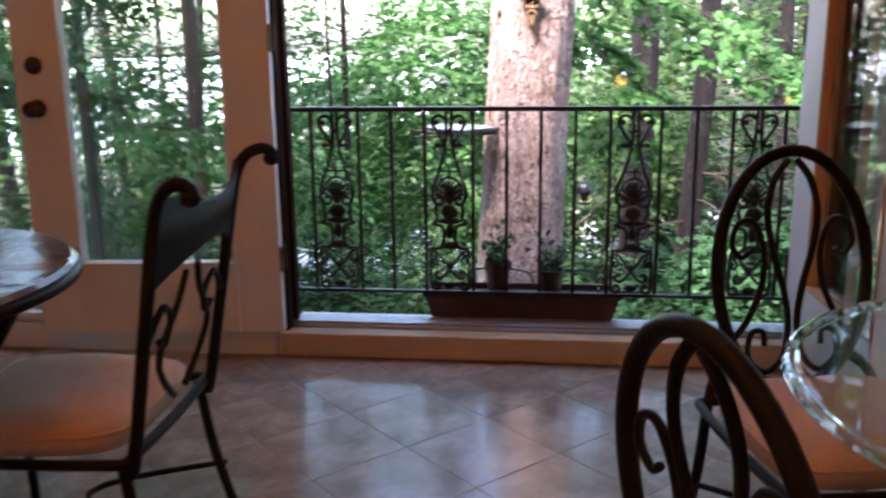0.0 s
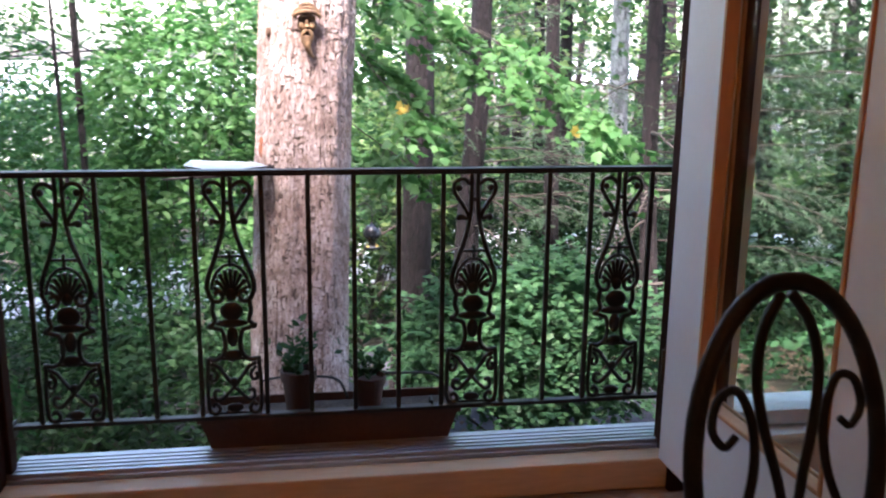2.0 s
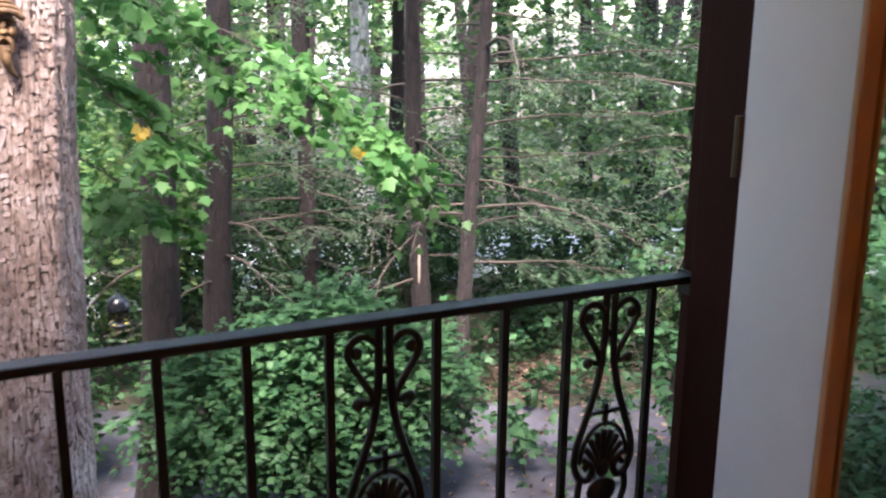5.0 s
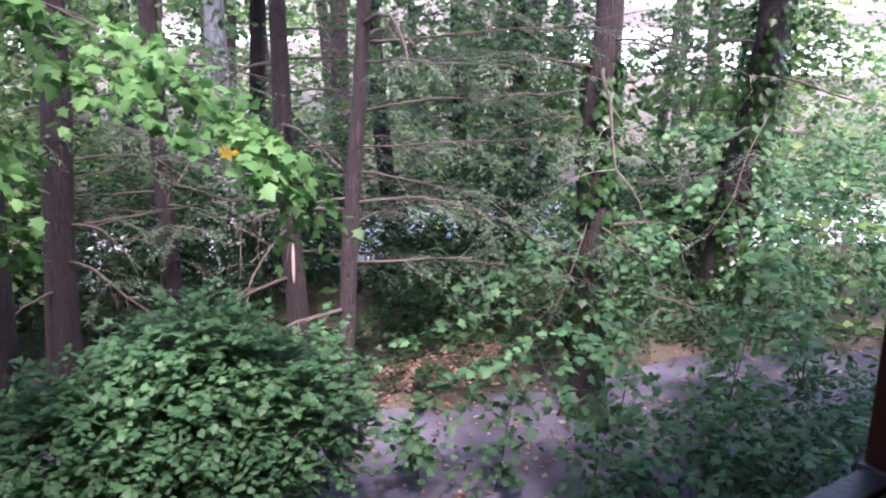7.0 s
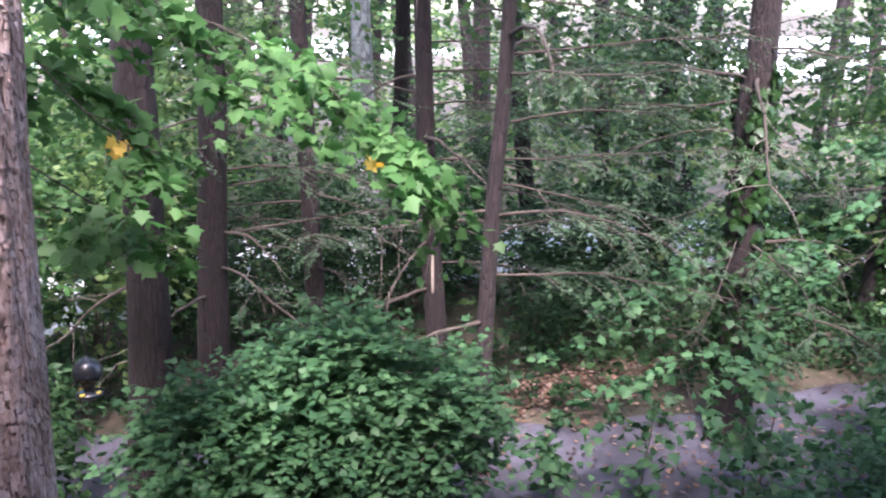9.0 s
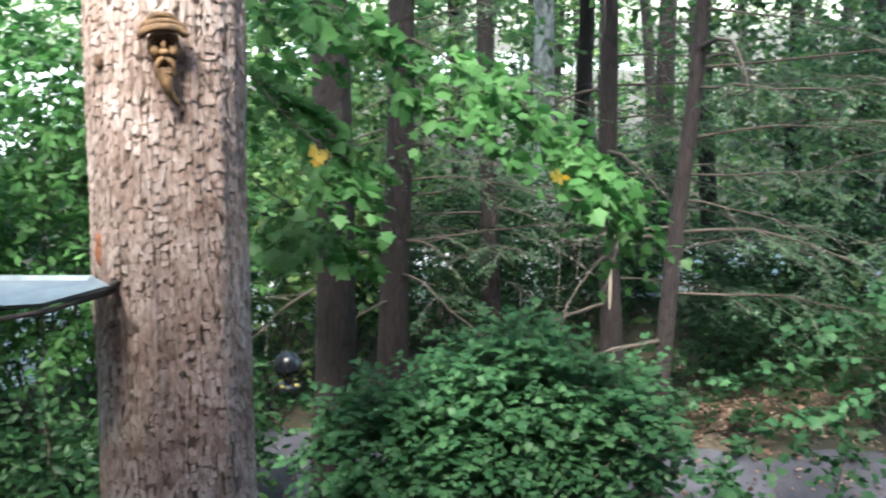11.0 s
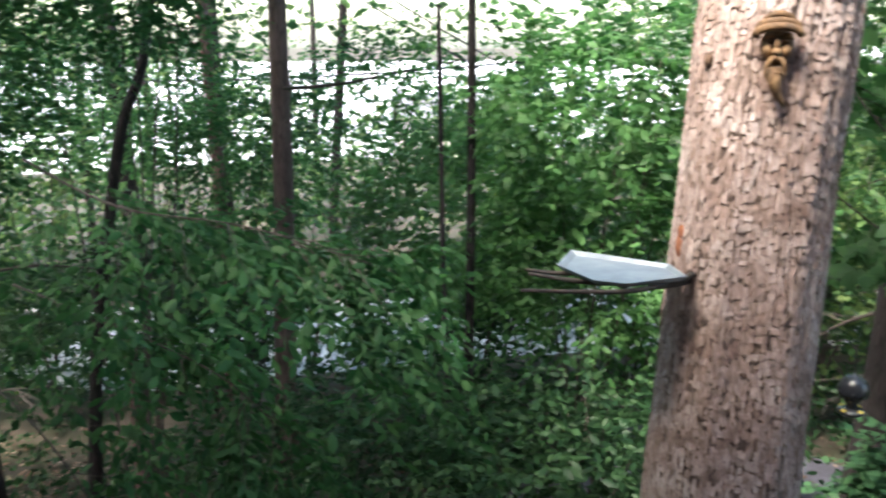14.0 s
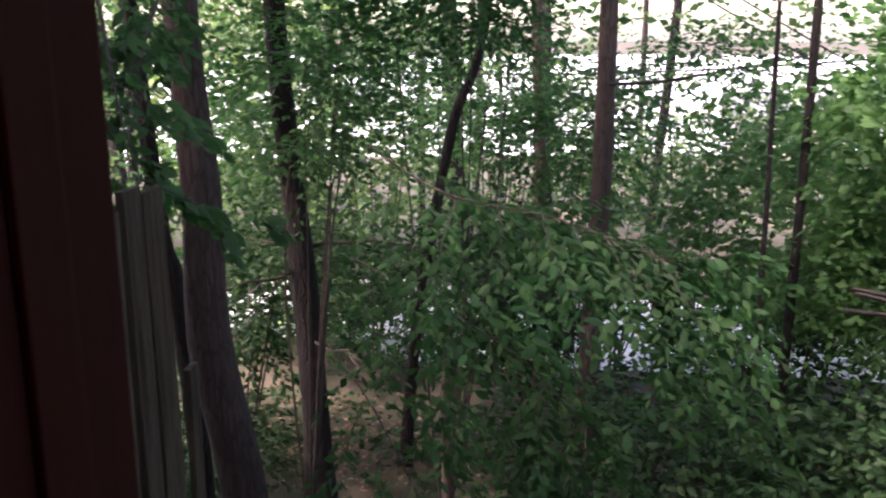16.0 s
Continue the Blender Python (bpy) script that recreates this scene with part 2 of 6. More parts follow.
CHAIR_IRON = material("chair_iron", [(0.010, 0.0095, 0.0095), (0.020, 0.018, 0.017)], 12, 0.48, metal=0.1, bump=0.001, bump_scale=90)
BRONZE = material("dark_bronze", [(0.05, 0.032, 0.022), (0.10, 0.066, 0.045)], 20, 0.38, metal=0.8, bump=0.001, bump_scale=120)
STEEL = material("steel", [(0.30, 0.27, 0.24), (0.42, 0.39, 0.35)], 20, 0.4, metal=0.9)
CUSHION = material("cushion_cloth", [(0.52, 0.33, 0.24), (0.62, 0.42, 0.32)], 5, 0.9, bump=0.003, bump_scale=260)
SLATE = material("table_slate", [(0.035, 0.048, 0.075), (0.085, 0.11, 0.15), (0.19, 0.225, 0.27)], 9, 0.16, bump=0.003, bump_scale=18, grain=0.3)
TERRACOTTA = material("terracotta", [(0.032, 0.014, 0.010), (0.05, 0.022, 0.016)], 9, 0.8, bump=0.002, bump_scale=80)
PLANTER_CLAY = material("planter_clay", [(0.055, 0.026, 0.021), (0.085, 0.042, 0.032)], 9, 0.7, bump=0.002, bump_scale=60)
SOIL = material("soil", [(0.022, 0.016, 0.011), (0.05, 0.036, 0.025)], 30, 0.95, bump=0.008, bump_scale=90)
LAMP_GLASS = material("lamp_glass", [(0.8, 0.78, 0.72), (0.84, 0.82, 0.76)], 4, 0.35)
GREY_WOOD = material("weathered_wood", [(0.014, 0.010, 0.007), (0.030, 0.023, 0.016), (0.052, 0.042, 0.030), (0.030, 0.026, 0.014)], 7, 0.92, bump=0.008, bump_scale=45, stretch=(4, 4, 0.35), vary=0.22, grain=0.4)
ZINC = material("zinc_sheet", [(0.16, 0.18, 0.20), (0.28, 0.31, 0.33)], 9, 0.42, metal=0.4, bump=0.001, bump_scale=30)
FEEDER_PLASTIC = material("feeder_plastic", [(0.012, 0.014, 0.018), (0.03, 0.033, 0.04)], 12, 0.28)
FEEDER_YELLOW = material("feeder_yellow", [(0.5, 0.38, 0.06), (0.62, 0.48, 0.1)], 12, 0.5)
MASK_CLAY = material("mask_clay", [(0.055, 0.030, 0.015), (0.13, 0.070, 0.032), (0.27, 0.155, 0.075)], 22, 0.75, bump=0.004, bump_scale=70)
MASK_DARK = material("mask_dark", [(0.06, 0.032, 0.018), (0.10, 0.055, 0.03)], 13, 0.8, bump=0.004, bump_scale=70)
TWIG = material("twig_bark", [(0.030, 0.023, 0.019), (0.058, 0.046, 0.038)], 12, 0.9, bump=0.003, bump_scale=60)
DEAD_TWIG = material("dead_twig", [(0.075, 0.062, 0.055), (0.15, 0.13, 0.115)], 12, 0.9)
CABLE = material("cable_sheath", [(0.012, 0.012, 0.013), (0.02, 0.02, 0.021)], 8, 0.5)
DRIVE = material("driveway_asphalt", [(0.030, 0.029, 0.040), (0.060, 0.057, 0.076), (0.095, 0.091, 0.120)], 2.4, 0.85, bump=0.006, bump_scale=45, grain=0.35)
# asphalt like the driveway's, its colour raised near white to stand for sun glare
GLARE_PAVING = material("glare_asphalt", [(0.52, 0.52, 0.54), (0.66, 0.66, 0.68)], 0.7, 0.6, bump=0.004, bump_scale=25)
SOIL_LITTER = material("forest_floor", [(0.028, 0.022, 0.017), (0.042, 0.042, 0.022), (0.075, 0.056, 0.042), (0.048, 0.055, 0.027)], 0.9, 0.95, bump=0.02, bump_scale=14)
LOG_BARK = material("log_bark", [(0.16, 0.13, 0.10), (0.28, 0.24, 0.20)], 6, 0.9, bump=0.01, bump_scale=20)
CAR_GLASS = material("car_window", [(0.02, 0.025, 0.03), (0.03, 0.035, 0.04)], 2, 0.06)

OAK_BARK = bark_material("oak_bark", (0.045, 0.029, 0.023), (0.15, 0.102, 0.084), (0.25, 0.178, 0.152), 26, 9, 0.010)
OAK_PLATE = plate_material("oak_plate", [(0.150, 0.094, 0.078), (0.265, 0.184, 0.158), (0.385, 0.292, 0.264), (0.51, 0.420, 0.400), (0.72, 0.655, 0.65)])
for dull in (JAMB_BROWN, GREY_WOOD, CHAIR_IRON):
    dull.node_tree.nodes["Principled BSDF"].inputs["Specular IOR Level"].default_value = 0.12
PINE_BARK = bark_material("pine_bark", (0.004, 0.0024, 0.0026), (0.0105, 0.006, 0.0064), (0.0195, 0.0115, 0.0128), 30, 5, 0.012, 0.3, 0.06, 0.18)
RED_BARK = bark_material("red_bark", (0.055, 0.034, 0.028), (0.085, 0.054, 0.045), (0.115, 0.076, 0.064), 34, 5, 0.004, 0.3, 0.05, 0.12)
BROWN_BARK = bark_material("brown_bark", (0.018, 0.011, 0.009), (0.036, 0.023, 0.019), (0.055, 0.037, 0.031), 34, 5, 0.005, 0.3, 0.05, 0.14)
PALE_BARK = bark_material("pale_bark", (0.16, 0.16, 0.165), (0.33, 0.33, 0.34), (0.46, 0.46, 0.47), 8, 4, 0.008)

PANE = glass_material("window_pane", (0.93, 0.96, 0.94))
TABLE_GLASS = glass_material("table_glass", (0.90, 0.96, 0.95))
RIM_GLASS = material("rim_glass", [(0.93, 0.98, 0.97), (0.96, 1.0, 0.99)], 5, 0.03, rough_vary=0.01, grain=0.0)
RIM_GLASS.node_tree.nodes["Principled BSDF"].inputs["Transmission Weight"].default_value = 1.0

MAPLE = leaf_material("maple_leaf", [(0.043, 0.112, 0.036), (0.064, 0.148, 0.050), (0.094, 0.190, 0.068)], 0.5)
BUSH_LEAF = leaf_material("bush_leaf", [(0.028, 0.078, 0.036), (0.042, 0.106, 0.046), (0.066, 0.142, 0.062)], 0.35)
HICKORY = leaf_material("hickory_leaf", [(0.021, 0.070, 0.026), (0.034, 0.095, 0.034), (0.052, 0.125, 0.044)], 0.45, rough=0.6)
UNDER = leaf_material("undergrowth_leaf", [(0.014, 0.040, 0.017), (0.023, 0.058, 0.023), (0.042, 0.088, 0.034)], 0.4)
FAR_LEAF = leaf_material("far_leaf", [(0.026, 0.062, 0.028), (0.050, 0.110, 0.042), (0.085, 0.155, 0.056), (0.150, 0.215, 0.080)], 0.5, spread=0.6)
NEEDLE = leaf_material("hemlock_needle", [(0.034, 0.068, 0.038), (0.052, 0.096, 0.052), (0.085, 0.130, 0.076)], 0.35)
YELLOW_LEAF = leaf_material("yellow_leaf", [(0.55, 0.33, 0.06), (0.62, 0.45, 0.12)], 0.45)
LITTER_LEAF = leaf_material("fallen_leaf", [(0.04, 0.03, 0.025), (0.07, 0.048, 0.035), (0.13, 0.072, 0.05), (0.17, 0.105, 0.08), (0.24, 0.18, 0.145)], 0.1)
HOUSE_WALL = material("house_wall", [(0.55, 0.52, 0.47), (0.62, 0.59, 0.54)], 2, 0.8)
ROOF_SHINGLE = material("roof_shingle", [(0.11, 0.115, 0.13), (0.17, 0.175, 0.19)], 6, 0.9)
BLUE_MARK = material("blue_mark", [(0.022, 0.028, 0.05), (0.05, 0.06, 0.10)], 40, 0.8, bump=0.004, bump_scale=90)
RUST_BARK = material("rust_bark", [(0.16, 0.055, 0.028), (0.27, 0.105, 0.055)], 30, 0.9, bump=0.006, bump_scale=80)
WOUND = material("bare_wood", [(0.20, 0.165, 0.135), (0.30, 0.25, 0.21)], 9, 0.8, stretch=(3, 3, 0.3))
IVY = leaf_material("ivy_leaf", [(0.014, 0.040, 0.013), (0.024, 0.062, 0.018)], 0.2, rough=0.35)


# ---- mesh tools ----
def finish(name, bm, mat, parent=None, label="", smooth=False):
    """Links a bmesh as one mesh object."""
    data = bpy.data.meshes.new(name)
    bm.normal_update()
    bm.to_mesh(data)
    bm.free()
    if smooth:
        data.shade_smooth()
    data.materials.append(mat)
    ob = new(name, data)
    if parent:
        ob.parent = parent
    if label:
        ob["label"] = label
    return ob


def part(name, bm, mat, parent, label="", smooth=False):
    return finish(name, bm, mat, parent, label, smooth)


def thing(name, place, label, category, group="", turn=0.0):
    """An empty at a thing's base, to hold its parts."""
    ob = new(name)
    ob.matrix_basis = pose(*place, 0, 0, turn)
    return tagged(ob, label, category, group)


def box(bm, lo, hi, bevel=0.0, m=None):
    """A box between two corners, with its edges rounded a little."""
    made = bmesh.ops.create_cube(bm, size=1.0)["verts"]
    size, mid = [h - l for l, h in zip(lo, hi)], [(h + l) / 2 for l, h in zip(lo, hi)]
    bmesh.ops.transform(bm, matrix=Matrix.Translation(mid) @ Matrix.Diagonal((*size, 1)), verts=made)
    if bevel:
        edges = list({e for v in made for e in v.link_edges})
        made = list({v for f in bmesh.ops.bevel(bm, geom=edges, offset=bevel, segments=2, affect="EDGES", profile=0.6)["faces"] for v in f.verts} | {v for v in made if v.is_valid})
    if m is not None:
        bmesh.ops.transform(bm, matrix=m, verts=made)
    return bm


def boxes(*list_of, bevel=0.003):
    bm = bmesh.new()
    for lo, hi in list_of:
        box(bm, lo, hi, bevel)
    return bm


def smooth_line(points, steps=6, closed=False):
    """Points on a smooth curve through the given ones."""
    p = [Vector(q) for q in points]
    n, out = len(p), []
    for i in range(n if closed else n - 1):
        a, b, c, d = (p[(i - 1) % n], p[i], p[(i + 1) % n], p[(i + 2) % n]) if closed else (p[max(i - 1, 0)], p[i], p[i + 1], p[min(i + 2, n - 1)])
        for k in range(steps):
            t = k / steps
            out.append(0.5 * ((2 * b) + (c - a) * t + (2 * a - 5 * b + 4 * c - d) * t * t + (3 * b - a - 3 * c + d) * t ** 3))
    if not closed:
        out.append(p[-1])
    return out


def tube(bm, points, radius, sides=8, closed=False, taper=None, wobble=0.0):
    """A round bar along a line; taper: the radius at its end."""
    p = [Vector(q) for q in points]
    n, rings = len(p), []
    side = None
    for i in range(n):
        way = (p[(i + 1) % n] - p[i - 1]) if closed else (p[min(i + 1, n - 1)] - p[max(i - 1, 0)])
        way.normalize()
        if side is None:
            side = way.orthogonal().normalized()
        side = (side - way * side.dot(way)).normalized()
        up = way.cross(side)
        r = radius if taper is None else radius + (taper - radius) * i / (n - 1)
        ring = []
        for k in range(sides):
            a = 2 * math.pi * k / sides
            w = 1 + (wobble * noise.noise(p[i] * 1.7 + side * math.cos(a) + up * math.sin(a)) if wobble else 0)
            ring.append(bm.verts.new(p[i] + (side * math.cos(a) + up * math.sin(a)) * r * w))
        rings.append(ring)
    for i in range(n if closed else n - 1):
        a, b = rings[i], rings[(i + 1) % n]
        for k in range(sides):
            bm.faces.new((a[k], a[(k + 1) % sides], b[(k + 1) % sides], b[k]))
    if not closed:
        bm.faces.new(rings[0][::-1])
        bm.faces.new(rings[-1])
    return bm


def lathe(bm, profile, sides=24, centre=(0, 0, 0)):
    """A turned body from (radius, height) pairs."""
    rings = []
    for r, z in profile:
        rings.append([bm.verts.new((centre[0] + r * math.cos(2 * math.pi * k / sides), centre[1] + r * math.sin(2 * math.pi * k / sides), centre[2] + z)) for k in range(sides)])
    for a, b in zip(rings, rings[1:]):
        for k in range(sides):
            bm.faces.new((a[k], a[(k + 1) % sides], b[(k + 1) % sides], b[k]))
    bm.faces.new(rings[0][::-1])
    bm.faces.new(rings[-1])
    return bm


def ball(bm, centre, size, m=None, segments=12):
    made = bmesh.ops.create_uvsphere(bm, u_segments=segments, v_segments=max(6, segments * 2 // 3), radius=1.0)["verts"]
    bmesh.ops.transform(bm, matrix=Matrix.Translation(centre) @ (m or Matrix()) @ Matrix.Diagonal((*size, 1)), verts=made)
    return bm


def arrays_mesh(name, verts, faces, mat, parent=None, smooth=False):
    """One mesh object out of arrays of points and of faces with equally many corners."""
    data = bpy.data.meshes.new(name)
    k = faces.shape[1]
    data.vertices.add(len(verts))
    data.vertices.foreach_set("co", np.asarray(verts, np.float32).ravel())
    data.loops.add(faces.size)
    data.loops.foreach_set("vertex_index", faces.astype(np.int32).ravel())
    data.polygons.add(len(faces))
    data.polygons.foreach_set("loop_start", np.arange(0, faces.size, k, dtype=np.int32))
    data.update(calc_edges=True)
    data.validate()
    data.materials.append(mat)
    ob = new(name, data)
    if parent:
        ob.parent = parent
    return ob


# ---- leaves ----
def leaf_shape(kind):
    """Corners and triangles of one leaf of unit length, its stalk at the origin, along +y."""
    if kind == "maple":
        half = [(0.07, 0.06), (0.42, 0.02), (0.30, 0.22), (0.62, 0.46), (0.34, 0.50), (0.24, 0.70)]
        ring = [(0, 0.02)] + half + [(0, 1.0)] + [(-x, y) for x, y in half[::-1]]
        v = [(0, 0.38, 0.03)] + [(x, y, -0.16 * abs(x) - 0.10 * max(0, y - 0.5)) for x, y in ring]
        return np.array(v), np.array([(0, i + 1, (i + 1) % len(ring) + 1) for i in range(len(ring))])
    if kind == "oval":
        v = [(0, 0, 0), (0.20, 0.30, -0.05), (0.22, 0.62, -0.07), (0, 1, -0.12), (-0.22, 0.62, -0.07), (-0.20, 0.30, -0.05), (0, 0.5, 0.02)]
        return np.array(v), np.array([(6, i, (i + 1) % 6) for i in range(6)])
    if kind == "spray":
        v = [(0, 0, 0), (0.16, 0.4, -0.03), (0, 1, -0.06), (-0.16, 0.4, -0.03)]
        return np.array(v), np.array([(0, 1, 2), (0, 2, 3)])
    v = [(0, 0, 0), (0.34, 0.45, -0.10), (0, 1, -0.05), (-0.34, 0.45, -0.10)]
    return np.array(v), np.array([(0, 1, 2), (0, 2, 3)])


def leaf_mesh(name, kind, roots, ways, normals, sizes, mat, parent=None):
    """All leaves as one mesh: each with its root, the way it points, its upper side and its length."""
    v, f = leaf_shape(kind)
    ways = ways / np.linalg.norm(ways, axis=1, keepdims=True)
    side = np.cross(ways, normals)
    side /= np.linalg.norm(side, axis=1, keepdims=True) + 1e-9
    up = np.cross(side, ways)
    pts = roots[:, None] + sizes[:, None, None] * (v[None, :, :1] * side[:, None] + v[None, :, 1:2] * ways[:, None] + v[None, :, 2:] * up[:, None])
    faces = (f[None] + (np.arange(len(roots)) * len(v))[:, None, None]).reshape(-1, 3)
    return arrays_mesh(name, pts.reshape(-1, 3), faces, mat, parent)


def unit(rng, n):
    d = rng.normal(size=(n, 3))
    return d / np.linalg.norm(d, axis=1, keepdims=True)


def twig_leaves(rng, starts, ways, lengths, per, droop=0.25, flat=0.6):
    """Leaves set along twigs, alternately to both sides: roots, ways, normals."""
    n = len(starts)
    t = np.tile((np.arange(per) + 0.6) / per, (n, 1)) + rng.normal(0, 0.04, (n, per))
    ways = ways / np.linalg.norm(ways, axis=1, keepdims=True)
    roots = starts[:, None] + ways[:, None] * (t * lengths[:, None])[..., None]
    roots[..., 2] -= droop * lengths[:, None] * t ** 2
    across = np.cross(ways, (0, 0, 1.0))
    across /= np.linalg.norm(across, axis=1, keepdims=True) + 1e-6
    sign = np.where(np.arange(per) % 2, 1.0, -1.0)[None, :, None]
    out = ways[:, None] * 0.75 + across[:, None] * sign * 0.8 + rng.normal(0, 0.28, (n, per, 3))
    out[..., 2] -= droop
    up = np.array((0, 0, 1.0)) * flat + rng.normal(0, 1 - flat + 0.12, (n, per, 3))
    return roots.reshape(-1, 3), out.reshape(-1, 3), up.reshape(-1, 3)


def cloud(rng, n_twigs, centre, radii, shell=0.5, spread=1.0):
    """Twig starts and ways in an uneven ellipsoid: they point outwards and a little up or down."""
    d = unit(rng, n_twigs)
    lump = np.array([0.72 + 0.42 * noise.noise(Vector(q * 1.9) + Vector(centre)) for q in d])
    r = (shell + (1 - shell) * rng.random(n_twigs)) ** 0.7 * lump * spread
    starts = np.array(centre) + d * r[:, None] * np.array(radii)
    ways = d + rng.normal(0, 0.5, (n_twigs, 3))
    ways[:, 2] *= 0.45
    return starts, ways


def foliage(name, kind, rng, spots, twigs, per, length, size, mat, parent=None, droop=0.25, flat=0.6, shell=0.4):
    """A crown: twigs with leaves in several lumps. spots: (centre, radii)."""
    total = sum(r[0] * r[1] * r[2] for _, r in spots)
    starts, ways = [], []
    for centre, radii in spots:
        s, w = cloud(rng, max(3, int(twigs * radii[0] * radii[1] * radii[2] / total)), centre, radii, shell)
        starts.append(s), ways.append(w)
    starts, ways = np.concatenate(starts), np.concatenate(ways)
    roots, out, up = twig_leaves(rng, starts, ways, length * (0.6 + 0.8 * rng.random(len(starts))), per, droop, flat)
    sizes = size * (0.65 + 0.6 * rng.random(len(roots)))
    return leaf_mesh(name, kind, roots, out, up, sizes, mat, parent)


def wander(rng, start, way, length, bends=6, jitter=0.12, lift=0.0):
    """An uneven line for a branch."""
    p, d, out = Vector(start), Vector(way).normalized(), [Vector(start)]
    for _ in range(bends):
        d = (d + Vector(rng.normal(0, jitter, 3)) + Vector((0, 0, lift))).normalized()
        p = p + d * (length / bends)
        out.append(p.copy())
    return out


# ---- the room's shell ----
FLOOR, CEIL = 0.05, 2.50
IN, OUT = -0.13, 0.03            # faces of the window wall
LEFT, RIGHT, BACK = -3.4, 3.0, -4.8
DOOR_L, DOOR_R, DOOR_TOP = -0.90, 0.905, 2.10


def setting(name, bm, mat, label, category):
    return tagged(finish(name, bm, mat), label, category, kind="structure")


floor = setting("floor", boxes(((LEFT, BACK, -0.10), (RIGHT, IN, FLOOR - 0.0012)), bevel=0), GROUT, "dull brown grout bed under glazed floor tiles", "floor")
setting("ceiling", boxes(((LEFT, BACK, CEIL), (RIGHT, OUT, CEIL + 0.12)), bevel=0), CEILING_PAINT, "plain white painted ceiling", "ceiling")
setting("wall_west", boxes(((LEFT - 0.14, BACK - 0.14, -0.10), (LEFT, OUT, CEIL)), bevel=0), WALL_PAINT, "plain warm beige painted wall", "wall")
setting("wall_east", boxes(((RIGHT, BACK - 0.14, -0.10), (RIGHT + 0.14, OUT, CEIL)), bevel=0), WALL_PAINT, "plain warm beige painted wall", "wall")
setting("wall_south", boxes(((LEFT, BACK - 0.14, -0.10), (RIGHT, BACK, CEIL)), bevel=0), WALL_PAINT, "plain warm beige painted wall", "wall")
WIN_LO, WIN_HI = 0.20, 2.06
WL0, WL1, WR0, WR1 = -2.75, -1.02, 1.02, 2.45
setting("wall_north", boxes(
    ((LEFT, IN, -0.10), (DOOR_L - 0.03, OUT, WIN_LO - 0.01)), ((DOOR_R + 0.03, IN, -0.10), (RIGHT, OUT, WIN_LO - 0.01)),
    ((DOOR_L - 0.03, IN, -0.10), (DOOR_R + 0.03, OUT, 0.045)),
    ((LEFT, IN, WIN_LO - 0.01), (WL0, OUT, WIN_HI)), ((WR1, IN, WIN_LO - 0.01), (RIGHT, OUT, WIN_HI)),
    ((WL1, IN, WIN_LO - 0.01), (DOOR_L - 0.03, OUT, WIN_HI)), ((DOOR_R + 0.03, IN, WIN_LO - 0.01), (WR0, OUT, WIN_HI)),
    ((LEFT, IN, WIN_HI), (DOOR_L - 0.03, OUT, CEIL)), ((DOOR_R + 0.03, IN, WIN_HI), (RIGHT, OUT, CEIL)),
    ((DOOR_L - 0.03, IN, DOOR_TOP + 0.03), (DOOR_R + 0.03, OUT, CEIL)), bevel=0), WHITE_PAINT, "white painted window wall with a wide doorway", "wall")
# unseen upper block, wings and roof, added to keep sun off the near trees
setting("sun_block_upper", boxes(((-11.0, -7.0, CEIL + 0.12), (10.0, OUT - 0.02, 4.1)), bevel=0), JAMB_BROWN, "unseen dark brown upper block added to shade the trees", "wall")
setting("sun_block_west", boxes(((-11.0, -7.0, -2.5), (LEFT - 0.15, -0.30, CEIL + 0.12)), bevel=0), JAMB_BROWN, "unseen dark brown block beside the room, added to shade the trees", "wall")
setting("sun_block_east", boxes(((RIGHT + 0.15, -7.0, -2.5), (10.0, -0.30, CEIL + 0.12)), bevel=0), JAMB_BROWN, "unseen dark brown block beside the room, added to shade the trees", "wall")
setting("roof", boxes(((-11.4, -7.4, 4.1), (10.4, OUT + 0.40, 4.32)), bevel=0.01), JAMB_BROWN, "unseen dark brown roof slab with a short overhang, added to shade the trees", "roof")
setting("house_wall_below", boxes(((LEFT - 0.14, -0.20, -2.5), (RIGHT + 0.14, OUT - 0.01, -0.10)), bevel=0), JAMB_BROWN, "dark brown timber wall of the lower storey", "wall")


def baseboard(name, x0, x1):
    return setting(name, boxes(((x0, IN - 0.016, FLOOR), (x1, IN, FLOOR + 0.10)), bevel=0.004), WHITE_PAINT, "white painted wooden baseboard along the wall", "baseboard")


baseboard("baseboard_1", LEFT, DOOR_L - 0.05)
baseboard("baseboard_2", DOOR_R + 0.05, RIGHT)


